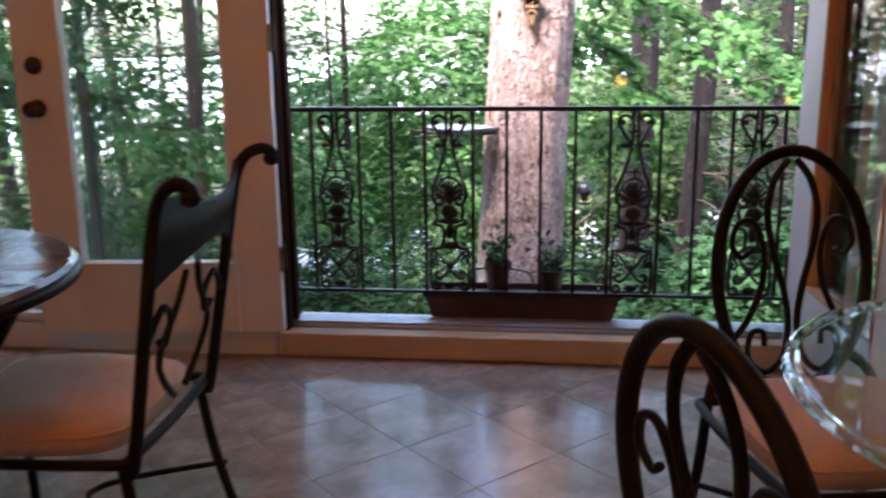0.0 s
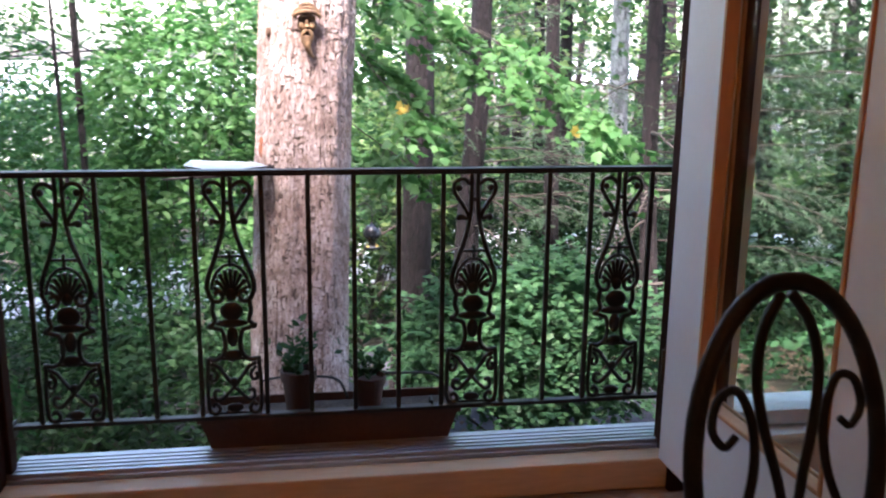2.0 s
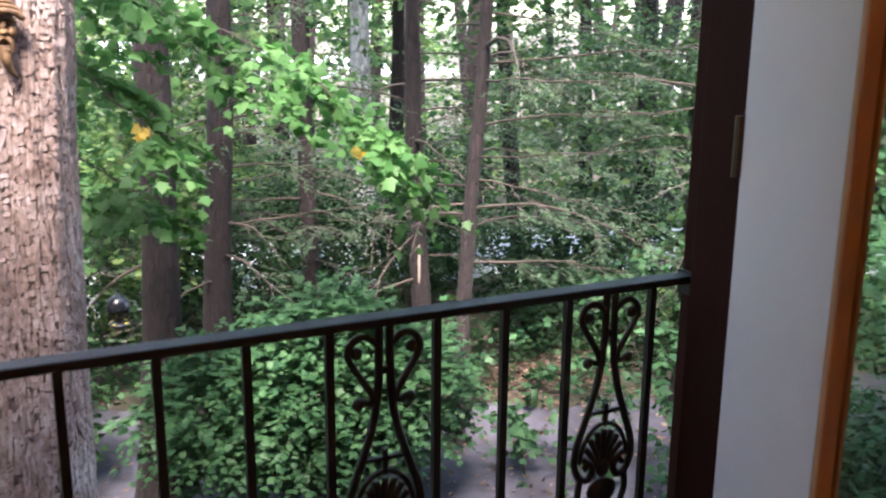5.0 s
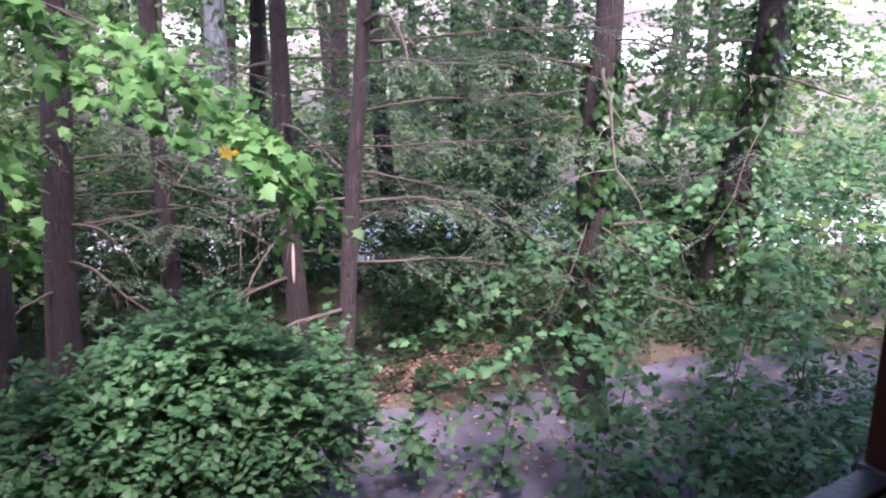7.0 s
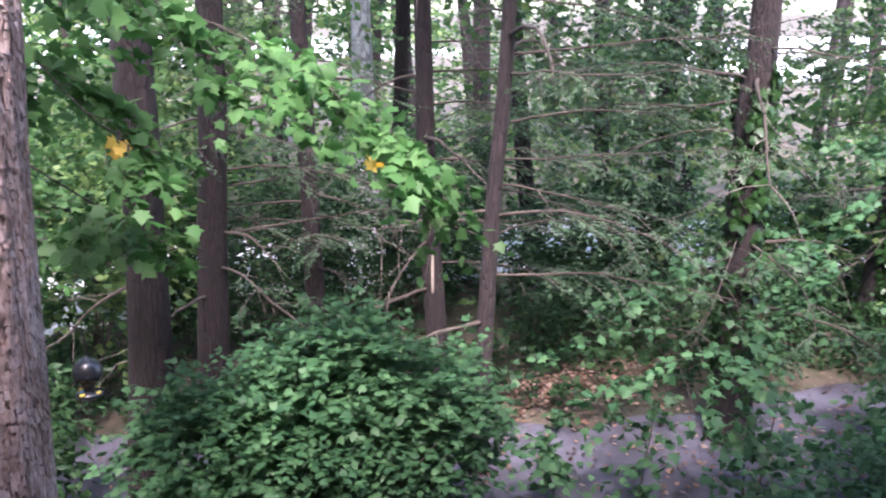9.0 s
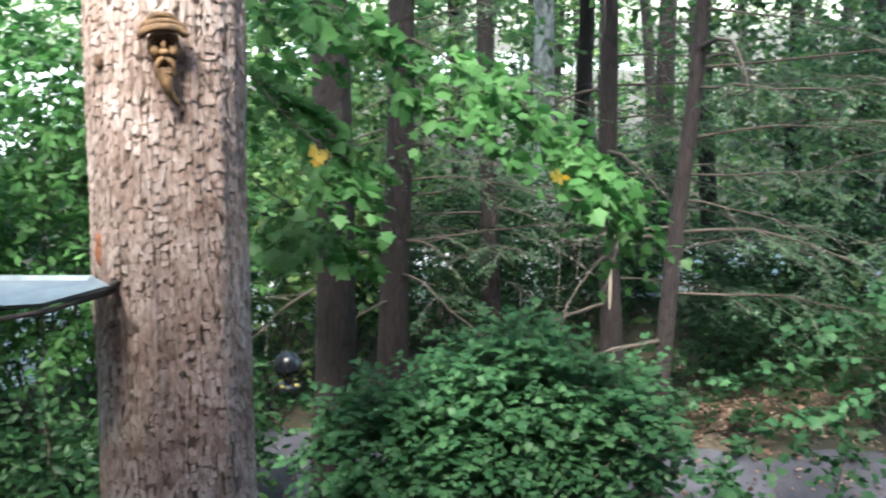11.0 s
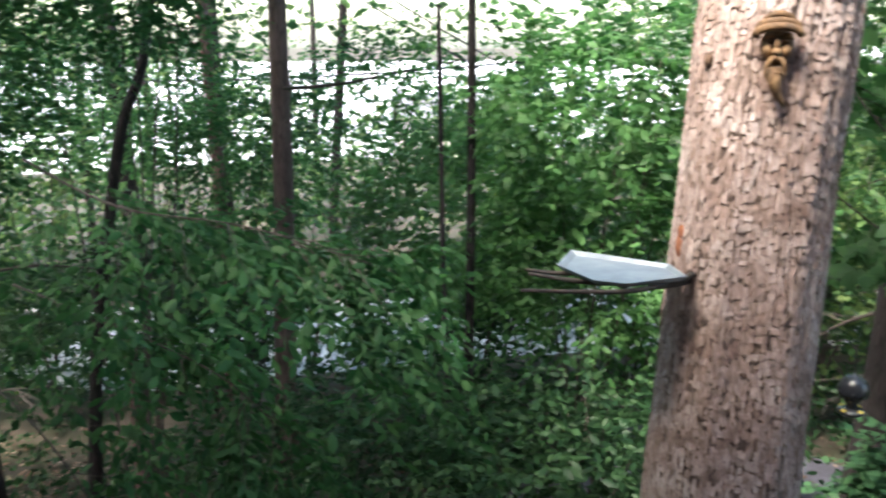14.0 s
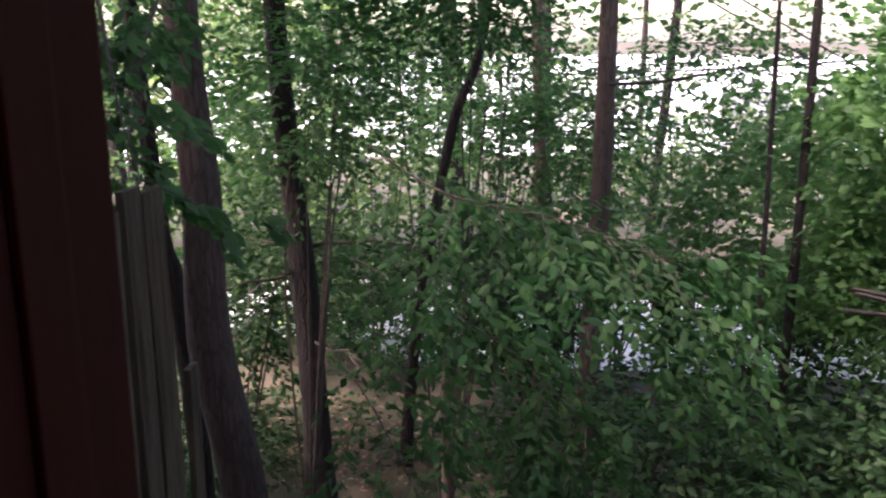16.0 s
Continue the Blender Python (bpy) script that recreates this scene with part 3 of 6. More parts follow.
def side_window(name, x0, x1):
    """A fixed window: white frame inside, brown outside, one pane."""
    w = tagged(new(name), "tall fixed window with a white frame and clear glass", "window", kind="structure")
    f = 0.045
    part("window_frame", boxes(((x0, IN + 0.02, WIN_LO), (x0 + f, OUT - 0.01, WIN_HI)), ((x1 - f, IN + 0.02, WIN_LO), (x1, OUT - 0.01, WIN_HI)),
                               ((x0 + f, IN + 0.02, WIN_HI - f), (x1 - f, OUT - 0.01, WIN_HI)), ((x0 + f, IN + 0.02, WIN_LO), (x1 - f, OUT - 0.01, WIN_LO + f)), bevel=0.004), WHITE_PAINT, w)
    part("window_sill", boxes(((x0 - 0.02, IN - 0.035, WIN_LO - 0.026), (x1 + 0.02, IN + 0.02, WIN_LO - 0.004)), bevel=0.006), WHITE_PAINT, w, "white rounded wooden sill board")
    pane = part("pane", boxes(((x0 + f - 0.004, -0.052, WIN_LO + f - 0.004), (x1 - f + 0.004, -0.046, WIN_HI - f + 0.004)), bevel=0), PANE, w, "clear window glass")
    pane.visible_shadow = False
    return w


side_window("window_1", WL0, WL1)
side_window("window_2", WR0, WR1)

# the doorway: brown jambs, head, wooden step and metal sill
frame_top = tagged(new("door_frame"), "dark brown door frame with a metal sill and wooden step", "door frame", kind="structure")
for x0, x1 in ((DOOR_L - 0.028, DOOR_L), (DOOR_R, DOOR_R + 0.028)):
    part("jamb", boxes(((x0, IN - 0.004, 0.05), (x1, OUT - 0.008, DOOR_TOP)), bevel=0.003), JAMB_BROWN, frame_top)
for x0, x1 in ((DOOR_L, DOOR_L + 0.014), (DOOR_R - 0.014, DOOR_R)):
    part("door_stop", boxes(((x0, IN + 0.055, 0.16), (x1, IN + 0.10, DOOR_TOP - 0.02)), bevel=0.003), JAMB_BROWN, frame_top)
part("head", boxes(((DOOR_L - 0.028, IN - 0.004, DOOR_TOP), (DOOR_R + 0.028, OUT + 0.02, DOOR_TOP + 0.028)), bevel=0.003), JAMB_BROWN, frame_top)
part("step", boxes(((DOOR_L - 0.028, IN - 0.03, FLOOR + 0.002), (DOOR_R + 0.028, -0.088, 0.142)), bevel=0.008), STEP_WOOD, frame_top, "painted wooden step board")
bm = boxes(((DOOR_L, -0.086, 0.06), (DOOR_R, 0.06, 0.152)), bevel=0.003)
for k in range(5):
    box(bm, (DOOR_L, -0.078 + 0.026 * k, 0.151), (DOOR_R, -0.064 + 0.026 * k, 0.164 - 0.002 * k), 0.002)
part("sill", bm, ALUMINIUM, frame_top, "ribbed aluminium sill strip")
part("inner_casing", boxes(((DOOR_R - 0.052, IN - 0.052, FLOOR), (DOOR_R - 0.001, IN + 0.074, DOOR_TOP)), ((DOOR_R - 0.001, IN - 0.052, FLOOR), (DOOR_R + 0.10, IN - 0.005, DOOR_TOP)), bevel=0.003), JAMB_BROWN, frame_top)


def door_leaf(name, hinge, turn, knobs, label, glass_at=0.0, st=0.155, bead=None):
    """A glazed leaf: local x runs from the hinge to the free edge, local y is its thickness."""
    w, th, lo, hi = 0.87, 0.044, 0.155, DOOR_TOP - 0.006
    d = tagged(new(name), label, "door", kind="structure")
    d.matrix_basis = pose(hinge[0], hinge[1], 0, 0, 0, turn)
    glo, ghi = 0.40, hi - 0.14
    part("stile", boxes(((0, -th / 2, lo), (st, th / 2, hi)), bevel=0.003), WHITE_PAINT, d)
    part("stile", boxes(((w - st, -th / 2, lo), (w, th / 2, hi)), bevel=0.003), WHITE_PAINT, d)
    part("bottom_rail", boxes(((st + 0.001, -th / 2 + 0.001, lo), (w - st - 0.001, th / 2 - 0.001, glo)), bevel=0.002), WHITE_PAINT, d)
    part("top_rail", boxes(((st + 0.001, -th / 2 + 0.001, ghi), (w - st - 0.001, th / 2 - 0.001, hi)), bevel=0.002), WHITE_PAINT, d)
    b = 0.012
    for side in (-1, 1):
        y0, y1 = sorted((glass_at + side * 0.004, side * (th / 2 + 0.004)))
        for lo3, hi3 in (((st, y0, glo), (st + b, y1, ghi)), ((w - st - b, y0, glo), (w - st, y1, ghi)),
                         ((st + b, y0, glo), (w - st - b, y1, glo + b)), ((st + b, y0, ghi - b), (w - st - b, y1, ghi))):
            part("glazing_bead", boxes((lo3, hi3), bevel=0.004), bead or WHITE_PAINT, d, "moulded glazing bead")
    pane = part("pane", boxes(((st + 0.005, glass_at - 0.003, glo + 0.005), (w - st - 0.005, glass_at + 0.003, ghi - 0.005)), bevel=0), PANE, d, "clear door glass")
    pane.visible_shadow = False
    for z in (0.42, 1.18, 1.90):
        bm = tube(bmesh.new(), [(-0.008, -th / 2, z - 0.045), (-0.008, -th / 2, z + 0.045)], 0.007, 8)
        box(bm, (-0.004, -th / 2, z - 0.045), (0.002, th / 2, z + 0.045))
        part("hinge", bm, BRONZE, d, "dark bronze butt hinge")
    if knobs:
        x = w - 0.07
        for side in (-1, 1):
            bm = lathe(bmesh.new(), [(0.001, 0), (0.030, 0.0), (0.031, 0.006), (0.014, 0.012), (0.012, 0.035), (0.022, 0.042), (0.028, 0.055), (0.024, 0.068), (0.001, 0.072)], 20)
            bmesh.ops.transform(bm, matrix=pose(x, side * th / 2, 0.955, -90 * side, 0, 0), verts=bm.verts)
            part("door_knob", bm, BRONZE, d, "round dark bronze door knob", True)
            bm = lathe(bmesh.new(), [(0.001, 0), (0.030, 0.0), (0.029, 0.010), (0.022, 0.016), (0.001, 0.017)], 20)
            box(bm, (-0.004, -0.014, 0.016), (0.004, 0.014, 0.034), 0.002)
            bmesh.ops.transform(bm, matrix=pose(x, side * th / 2, 1.098, -90 * side, 0, 0), verts=bm.verts)
            part("deadbolt", bm, BRONZE, d, "dark bronze deadbolt with a thumb turn", True)
        part("strike_plate", boxes(((w, -0.012, 0.90), (w + 0.002, 0.012, 1.01)), bevel=0.0005), BRONZE, d)
    else:
        part("strike_plate", boxes(((w, -0.011, 0.945), (w + 0.002, 0.011, 1.0)), bevel=0.0005), STEEL, d)
    return d


door_leaf("door_1", (DOOR_L - 0.004, IN - 0.042), 184.5, True, "white glazed door leaf swung open against the side window")
door_leaf("door_2", (0.838, IN - 0.053), -87.0, False, "white glazed door leaf with wooden beads standing open into the room", 0.013, 0.176, BEAD_WOOD)

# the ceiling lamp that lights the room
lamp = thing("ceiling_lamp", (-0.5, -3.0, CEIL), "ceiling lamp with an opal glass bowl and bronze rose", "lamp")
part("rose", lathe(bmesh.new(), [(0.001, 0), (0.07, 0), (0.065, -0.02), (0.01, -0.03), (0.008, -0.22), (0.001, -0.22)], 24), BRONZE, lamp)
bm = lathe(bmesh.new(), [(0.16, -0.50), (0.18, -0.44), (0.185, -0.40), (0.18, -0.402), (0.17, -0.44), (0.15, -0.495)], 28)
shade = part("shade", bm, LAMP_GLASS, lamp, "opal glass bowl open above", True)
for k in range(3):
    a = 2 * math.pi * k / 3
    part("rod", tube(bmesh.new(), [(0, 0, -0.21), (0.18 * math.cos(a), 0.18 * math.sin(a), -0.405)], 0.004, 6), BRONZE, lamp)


# ---- outdoors: ground ----
GROUND = -2.30
rng = np.random.default_rng(7)


def ground_height(x, y):
    far = max(0.0, math.hypot(x - 2, y - 4) - 14)
    left = 1 / (1 + math.exp((x + 4) / 3.0))
    rise = 0.015 * far * (1 - left)
    return GROUND + min(rise, 6.0) - (0.95 + 0.05 * min(far, 60)) * left + 0.10 * noise.noise(Vector((x * 0.35, y * 0.35, 0))) + 0.03 * noise.noise(Vector((x * 1.7, y * 1.7, 3)))


def ground_sheet():
    near = list(np.arange(-26, 30.1, 0.5))
    xs = [-900, -300] + list(np.arange(-140, -26, 4.0)) + near + list(np.arange(32, 140, 4.0)) + [300, 900]
    ys = [-900, -300, -120, -60, -30, -15] + list(np.arange(-8, 42.1, 0.5)) + list(np.arange(44, 140, 4.0)) + [300, 900]
    v = np.array([(x, y, ground_height(x, y)) for y in ys for x in xs])
    nx = len(xs)
    f = np.array([(j * nx + i, j * nx + i + 1, (j + 1) * nx + i + 1, (j + 1) * nx + i) for j in range(len(ys) - 1) for i in range(nx - 1)])
    return tagged(arrays_mesh("ground", v, f, SOIL_LITTER), "shaded forest floor of brown soil with green patches", "ground", kind="structure")


ground_sheet()


def strip(name, line, width, mat, label, lift=0.035, wave=0.35):
    """A paved strip laid on the ground along a line."""
    p = smooth_line([(x, y, 0) for x, y in line], 10)
    v, f, across = [], [], 8
    for i, q in enumerate(p):
        way = (p[min(i + 1, len(p) - 1)] - p[max(i - 1, 0)]).normalized()
        side = Vector((-way.y, way.x, 0))
        for k in range(across + 1):
            s = (k / across - 0.5) * width
            if k in (0, 1, across - 1, across):
                s += wave * noise.noise(q * 0.7 + Vector((k > 1, 0, 0)))
            r = q + side * s
            v.append((r.x, r.y, ground_height(r.x, r.y) + (lift if 0 < k < across else -0.06)))
    for i in range(len(p) - 1):
        for k in range(across):
            a = i * (across + 1) + k
            f.append((a, a + 1, a + across + 2, a + across + 1))
    ob = arrays_mesh(name, np.array(v), np.array(f), mat)
    return tagged(ob, label, "driveway" if "drive" in name else "road", kind="structure")


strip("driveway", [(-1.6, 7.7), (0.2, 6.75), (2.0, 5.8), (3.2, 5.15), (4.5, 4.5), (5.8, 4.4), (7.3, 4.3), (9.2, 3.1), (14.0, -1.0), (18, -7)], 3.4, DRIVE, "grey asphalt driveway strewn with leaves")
strip("road", [(-30.0, 4.0), (-16.0, 8.5), (-11.0, 10.3), (-7.0, 11.0), (-3.0, 12.4), (2.5, 13.6), (8.0, 12.4), (14.0, 9.5), (24, 3)], 4.4, GLARE_PAVING, "asphalt road behind the trees, sun glare put into its pale colour")
# pale sheet made up for the blown-out brightness beyond the road
strip("glare_yard", [(-175.0, 95.0), (-125.0, 145.0), (-62.0, 185.0), (-6.0, 205.0)], 290.0, GLARE_PAVING, "wide pale sheet added for the sunlit brightness beyond the road", 1.2, 1.0)

# second pale sheet, added to brighten the gaps in the far wood
strip("glare_field", [(52.0, 62.0), (70.0, 48.0), (88.0, 26.0), (98.0, 4.0)], 62.0, GLARE_PAVING, "pale sheet added for sunlit gaps far behind the wood", 0.6, 1.0)


# ---- trees ----
# radius and points on the trunk's axis
TRUNK = {
    "A": (0.180, [(0.86, 5.97, -1.70), (0.92, 5.96, -0.80), (0.95, 5.96, 0.87)]),
    "B": (0.157, [(1.65, 7.45, -1.81), (1.71, 7.44, -0.55), (1.80, 7.42, 1.22)]),
    "C": (0.110, [(2.88, 8.15, -1.84), (2.86, 8.16, -0.39), (2.81, 8.17, 1.51)]),
    "D": (0.110, [(3.80, 7.22, -1.51), (3.73, 7.26, -0.11), (3.70, 7.27, 1.39)]),
    "E": (0.075, [(3.45, 5.71, -2.20), (3.52, 5.66, -0.19), (3.62, 5.61, 1.46)]),
    "pale": (0.200, [(5.29, 12.58, -1.55), (5.25, 12.60, 0.22), (5.22, 12.61, 1.73)]),
    "F": (0.170, [(5.80, 5.23, -2.31), (5.80, 5.24, -0.98), (5.79, 5.24, 0.54), (5.82, 5.22, 1.34)]),
    "G": (0.260, [(8.94, 6.16, -1.85), (9.01, 6.07, -0.55), (9.11, 5.92, 0.98)]),
    "H": (0.140, [(8.62, 10.74, -2.87), (8.56, 10.78, -1.75), (8.46, 10.86, -0.58)]),
    "M0": (0.075, [(-4.73, 2.85, -1.51), (-4.75, 2.82, -0.64), (-4.78, 2.77, -0.01), (-4.81, 2.72, 0.38)]),
    "M1": (0.135, [(-4.10, 2.68, -1.23), (-4.19, 2.57, -0.27), (-4.18, 2.57, 0.60), (-4.21, 2.54, 1.41)]),
    "M2": (0.130, [(-5.62, 4.74, -2.40), (-5.66, 4.70, -0.96), (-5.71, 4.64, 0.08), (-5.77, 4.58, 1.41)]),
    "M3": (0.105, [(-3.99, 6.61, -2.88), (-3.95, 6.63, -1.12), (-3.92, 6.65, 0.14), (-3.91, 6.65, 1.54)]),
    "M4": (0.085, [(-5.95, 8.94, -1.64), (-5.99, 8.92, 0.48), (-6.04, 8.89, 1.60)]),
    "M5": (0.042, [(-2.13, 6.30, -1.79), (-2.11, 6.31, -0.15), (-2.11, 6.31, 1.40)]),
    "M6": (0.060, [(-5.60, 6.12, -1.31), (-5.34, 6.33, 0.53), (-5.11, 6.50, 1.41)]),
    "M7": (0.050, [(-4.15, 4.72, -2.13), (-4.17, 4.71, -0.94)]),
    "M8": (0.025, [(-1.97, 5.30, -1.36), (-2.01, 5.29, -0.40)]),
}


def extend(points, top):
    """Carries a trunk down into the ground and up to its top."""
    p = [Vector(q) for q in points]
    low = p[1] - p[0]
    foot = p[0] - low * ((p[0].z - (ground_height(p[0].x, p[0].y) - 0.15)) / low.z) * 1.0
    foot.x, foot.y = p[0].x + (foot.x - p[0].x) * 0.5, p[0].y + (foot.y - p[0].y) * 0.5
    high = p[-1] - p[-2]
    end = p[-1] + high * ((top - p[-1].z) / high.z)
    end.x, end.y = p[-1].x + (end.x - p[-1].x) * 0.4, p[-1].y + (end.y - p[-1].y) * 0.4
    out = p if p[0].z - foot.z < 0.3 else [foot] + p
    if p[0].z - foot.z < 0.3:
        out[0] = foot
    return out + [(p[-1] + end) / 2, end]


def trunk_mesh(points, radius, mat, parent, sides=20, rough=0.10, label=""):
    line = smooth_line(points, 10)
    n, v = len(line), []
    z0 = line[0].z
    for i, q in enumerate(line):
        s = i / (n - 1)
        r = radius * (1.06 - 0.55 * s + 0.55 * math.exp(-(q.z - z0) / 0.28))
        for k in range(sides):
            a = 2 * math.pi * k / sides
            c = Vector((math.cos(a), math.sin(a), 0))
            flare = 1 + rough * noise.noise(Vector((c.x * 1.6, c.y * 1.6, q.z * 0.7)) + q * 0.2) + 0.4 * rough * noise.noise(Vector((c.x * 6, c.y * 6, q.z * 2.5)))
            v.append(q + c * r * flare)
    f = [(i * sides + k, i * sides + (k + 1) % sides, (i + 1) * sides + (k + 1) % sides, (i + 1) * sides + k) for i in range(n - 1) for k in range(sides)]
    base = parent.matrix_basis.translation
    ob = arrays_mesh("trunk", np.array([tuple(q - base) for q in v]), np.array(f), mat, parent)
    ob.data.shade_smooth()
    if label:
        ob["label"] = label
    return line


def branches(name, lines, radius, mat, parent, sides=5, tip=0.2):
    bm = bmesh.new()
    base = parent.matrix_basis.translation
    for line, r in lines:
        tube(bm, [p - base for p in line], radius * r, sides, taper=radius * r * tip)
    ob = part(name, bm, mat, parent, smooth=True)
    if len(lines) > 1:
        ob["kind"] = "stuff"
    return ob


def local(parent, spots):
    b = parent.matrix_basis.translation
    return [((c[0] - b.x, c[1] - b.y, c[2] - b.z), r) for c, r in spots]


def dead_branches(rng, line, count, z_lo, z_hi, length, twigs=5, toward=None):
    """Bare limbs with fine drooping twigs."""
    big, small = [], []
    inside = [q for q in line if z_lo < q.z < z_hi] or [line[len(line) // 2]]
    for _ in range(count):
        at = inside[rng.integers(len(inside))]
        a = rng.uniform(0, 2 * math.pi) if toward is None else toward + rng.normal(0, 0.7)
        limb = wander(rng, at + Vector((0, 0, rng.uniform(-0.2, 0.2))), (math.cos(a), math.sin(a), rng.uniform(-0.15, 0.25)), length * rng.uniform(0.5, 1.3), 7, 0.13, -0.04)
        big.append((limb, rng.uniform(0.6, 1.2)))
        for _ in range(twigs):
            q = limb[rng.integers(2, len(limb))]
            d = Vector((math.cos(a), math.sin(a), 0)) + Vector(rng.normal(0, 0.7, 3))
            small.append((wander(rng, q, (d.x, d.y, d.z - 0.35), length * rng.uniform(0.2, 0.6), 5, 0.2, -0.07), rng.uniform(0.6, 1.1)))
    return big, small


def tree(name, key, mat, label, top=7.0, crown=None, category="tree", limbs=0, dead=0, limb_len=1.2, dead_zone=(-1.2, 2.2)):
    """A trunk with limbs, bare twigs and an optional crown of leaves."""
    r, pts = TRUNK[key]
    pts = extend(pts, top)
    t = thing(name, tuple(pts[0]), label, category, "woodland trees")
    line = trunk_mesh(pts, r, mat, t)
    seed = np.random.default_rng(sum(map(ord, key)) * 13)
    if limbs:
        big, small = dead_branches(seed, line, limbs, 1.2, top - 0.4, limb_len * 1.5, 3)
        branches("limb", big, r * 0.28, mat, t)
    if dead:
        big, small = dead_branches(seed, line, dead, *dead_zone, limb_len, 6)
        branches("bare_branch", big, 0.019, TWIG, t)
        branches("bare_twig", small, 0.0045, DEAD_TWIG, t, 4)
    if crown:
        kind, spots, twigs, per, length, size, leaf, droop, flat = crown
        foliage("crown", kind, seed, local(t, spots), twigs, per, length, size, leaf, t, droop, flat)
    return t, line


# the great oak by the doorway: bark in raised plates
oak_foot = ground_height(-0.17, 3.06)
oak = thing("oak_tree", (-0.17, 3.06, oak_foot), "huge tree trunk with flaky pinkish grey bark, close to the doorway", "tree", "woodland trees")


def oak_radius(c, s, z):
    """The trunk's radius towards (c, s) at a height."""
    r = 0.298 - 0.014 * z + 0.13 * math.exp(-(z - oak_foot) / 0.30)
    return r - 0.010 + 0.030 * noise.noise(Vector((c * 1.5, s * 1.5, z * 0.6))) + 0.012 * noise.noise(Vector((c * 5, s * 5, z * 1.8)))


def oak_point(a, z, lift):
    c, s = math.cos(a), math.sin(a)
    r = oak_radius(c, s, z) + lift
    return (0.035 + 0.042 * z + c * r, -0.005 + 0.004 * z + s * r, z - oak_foot)


def oak_trunk():
    sides, zs = 140, list(np.arange(oak_foot - 0.1, -1.2, 0.06)) + list(np.arange(-1.2, 2.2, 0.02)) + list(np.arange(2.2, 6.6, 0.2))
    v = []
    for z in zs:
        for k in range(sides):
            a = 2 * math.pi * k / sides
            q = Vector((math.cos(a) * 9, math.sin(a) * 9, z * 3))
            v.append(oak_point(a, z, 0.006 * noise.noise(q) + 0.004 * noise.noise(q * 3)))
    n = len(zs)
    f = [(i * sides + k, i * sides + (k + 1) % sides, (i + 1) * sides + (k + 1) % sides, (i + 1) * sides + k) for i in range(n - 1) for k in range(sides)]
    arrays_mesh("trunk", np.array(v), np.array(f), OAK_BARK, oak)


def oak_plates():
    """Scales of bark in wavering upright rows: each uneven, thick, and lifted at its lower edge."""
    rr = np.random.default_rng(17)
    v, f, corners = [], [], 8
    a = radians(-205)
    while a < radians(25):
        width = rr.uniform(0.012, 0.027)
        z = -1.3 + rr.uniform(0, 0.08)
        while z < 2.15:
            tall = rr.uniform(0.020, 0.050) * (1.8 if rr.random() < 0.25 else 1.0)
            sway = 0.035 * noise.noise(Vector((a * 2.5, 0, z * 1.6))) + 0.010 * noise.noise(Vector((a * 8, 3, z * 7)))
            mid_a, mid_z = a + (width / 2 + sway) / 0.29, z + tall / 2
            z += tall * rr.uniform(0.92, 1.06)
            if rr.random() < 0.04:
                continue
            low, high = rr.uniform(0.002, 0.009), rr.uniform(-0.001, 0.0035)
            start = len(v)
            w, h = width * rr.uniform(0.44, 0.66), tall * rr.uniform(0.46, 0.62)
            skew = rr.normal(0, 0.13)
            outline = []
            for k in range(corners):
                t = 2 * math.pi * (k + rr.uniform(-0.25, 0.25)) / corners
                c, s = math.cos(t), math.sin(t)
                m = 1 / max(abs(c), abs(s))
                outline.append((w * c * m * rr.uniform(0.62, 1.15) + skew * h * s, h * s * m * rr.uniform(0.62, 1.15)))
            v.append(oak_point(mid_a, mid_z, (low + high) / 2 + 0.0006))
            for u, q in outline:
                v.append(oak_point(mid_a + u / 0.29, mid_z + q, low + (high - low) * (q / h + 1) / 2))
            for u, q in outline:
                v.append(oak_point(mid_a + 0.97 * u / 0.29, mid_z + 0.97 * q, -0.008))
            for k in range(corners):
                j = (k + 1) % corners
                f += [(start, start + 1 + k, start + 1 + j), (start + 1 + k, start + 1 + corners + k, start + 1 + corners + j), (start + 1 + k, start + 1 + corners + j, start + 1 + j)]
        a += width * 0.97 / 0.29
    ob = arrays_mesh("bark", np.array(v), np.array(f), OAK_PLATE, oak)
    ob.data.shade_flat()
    ob["kind"], ob["label"] = "stuff", "flaky pinkish grey scales of bark"


oak_plates()
oak_trunk()
seed = np.random.default_rng(4)
# unseen crown; its first lump is added to shade the trunk and maple boughs
foliage("crown", "plain", seed, local(oak, [((-0.6, 0.9, 5.8), (2.4, 1.3, 0.6)), ((0.0, 3.4, 6.6), (3.4, 3.0, 1.6)), ((1.8, 5.0, 6.0), (2.4, 2.4, 1.3)), ((-1.6, 4.6, 6.2), (2.2, 2.2, 1.2))]), 310, 9, 0.5, 0.16, HICKORY, oak)

PINES = "tall straight pine trunk with dark purplish brown bark"


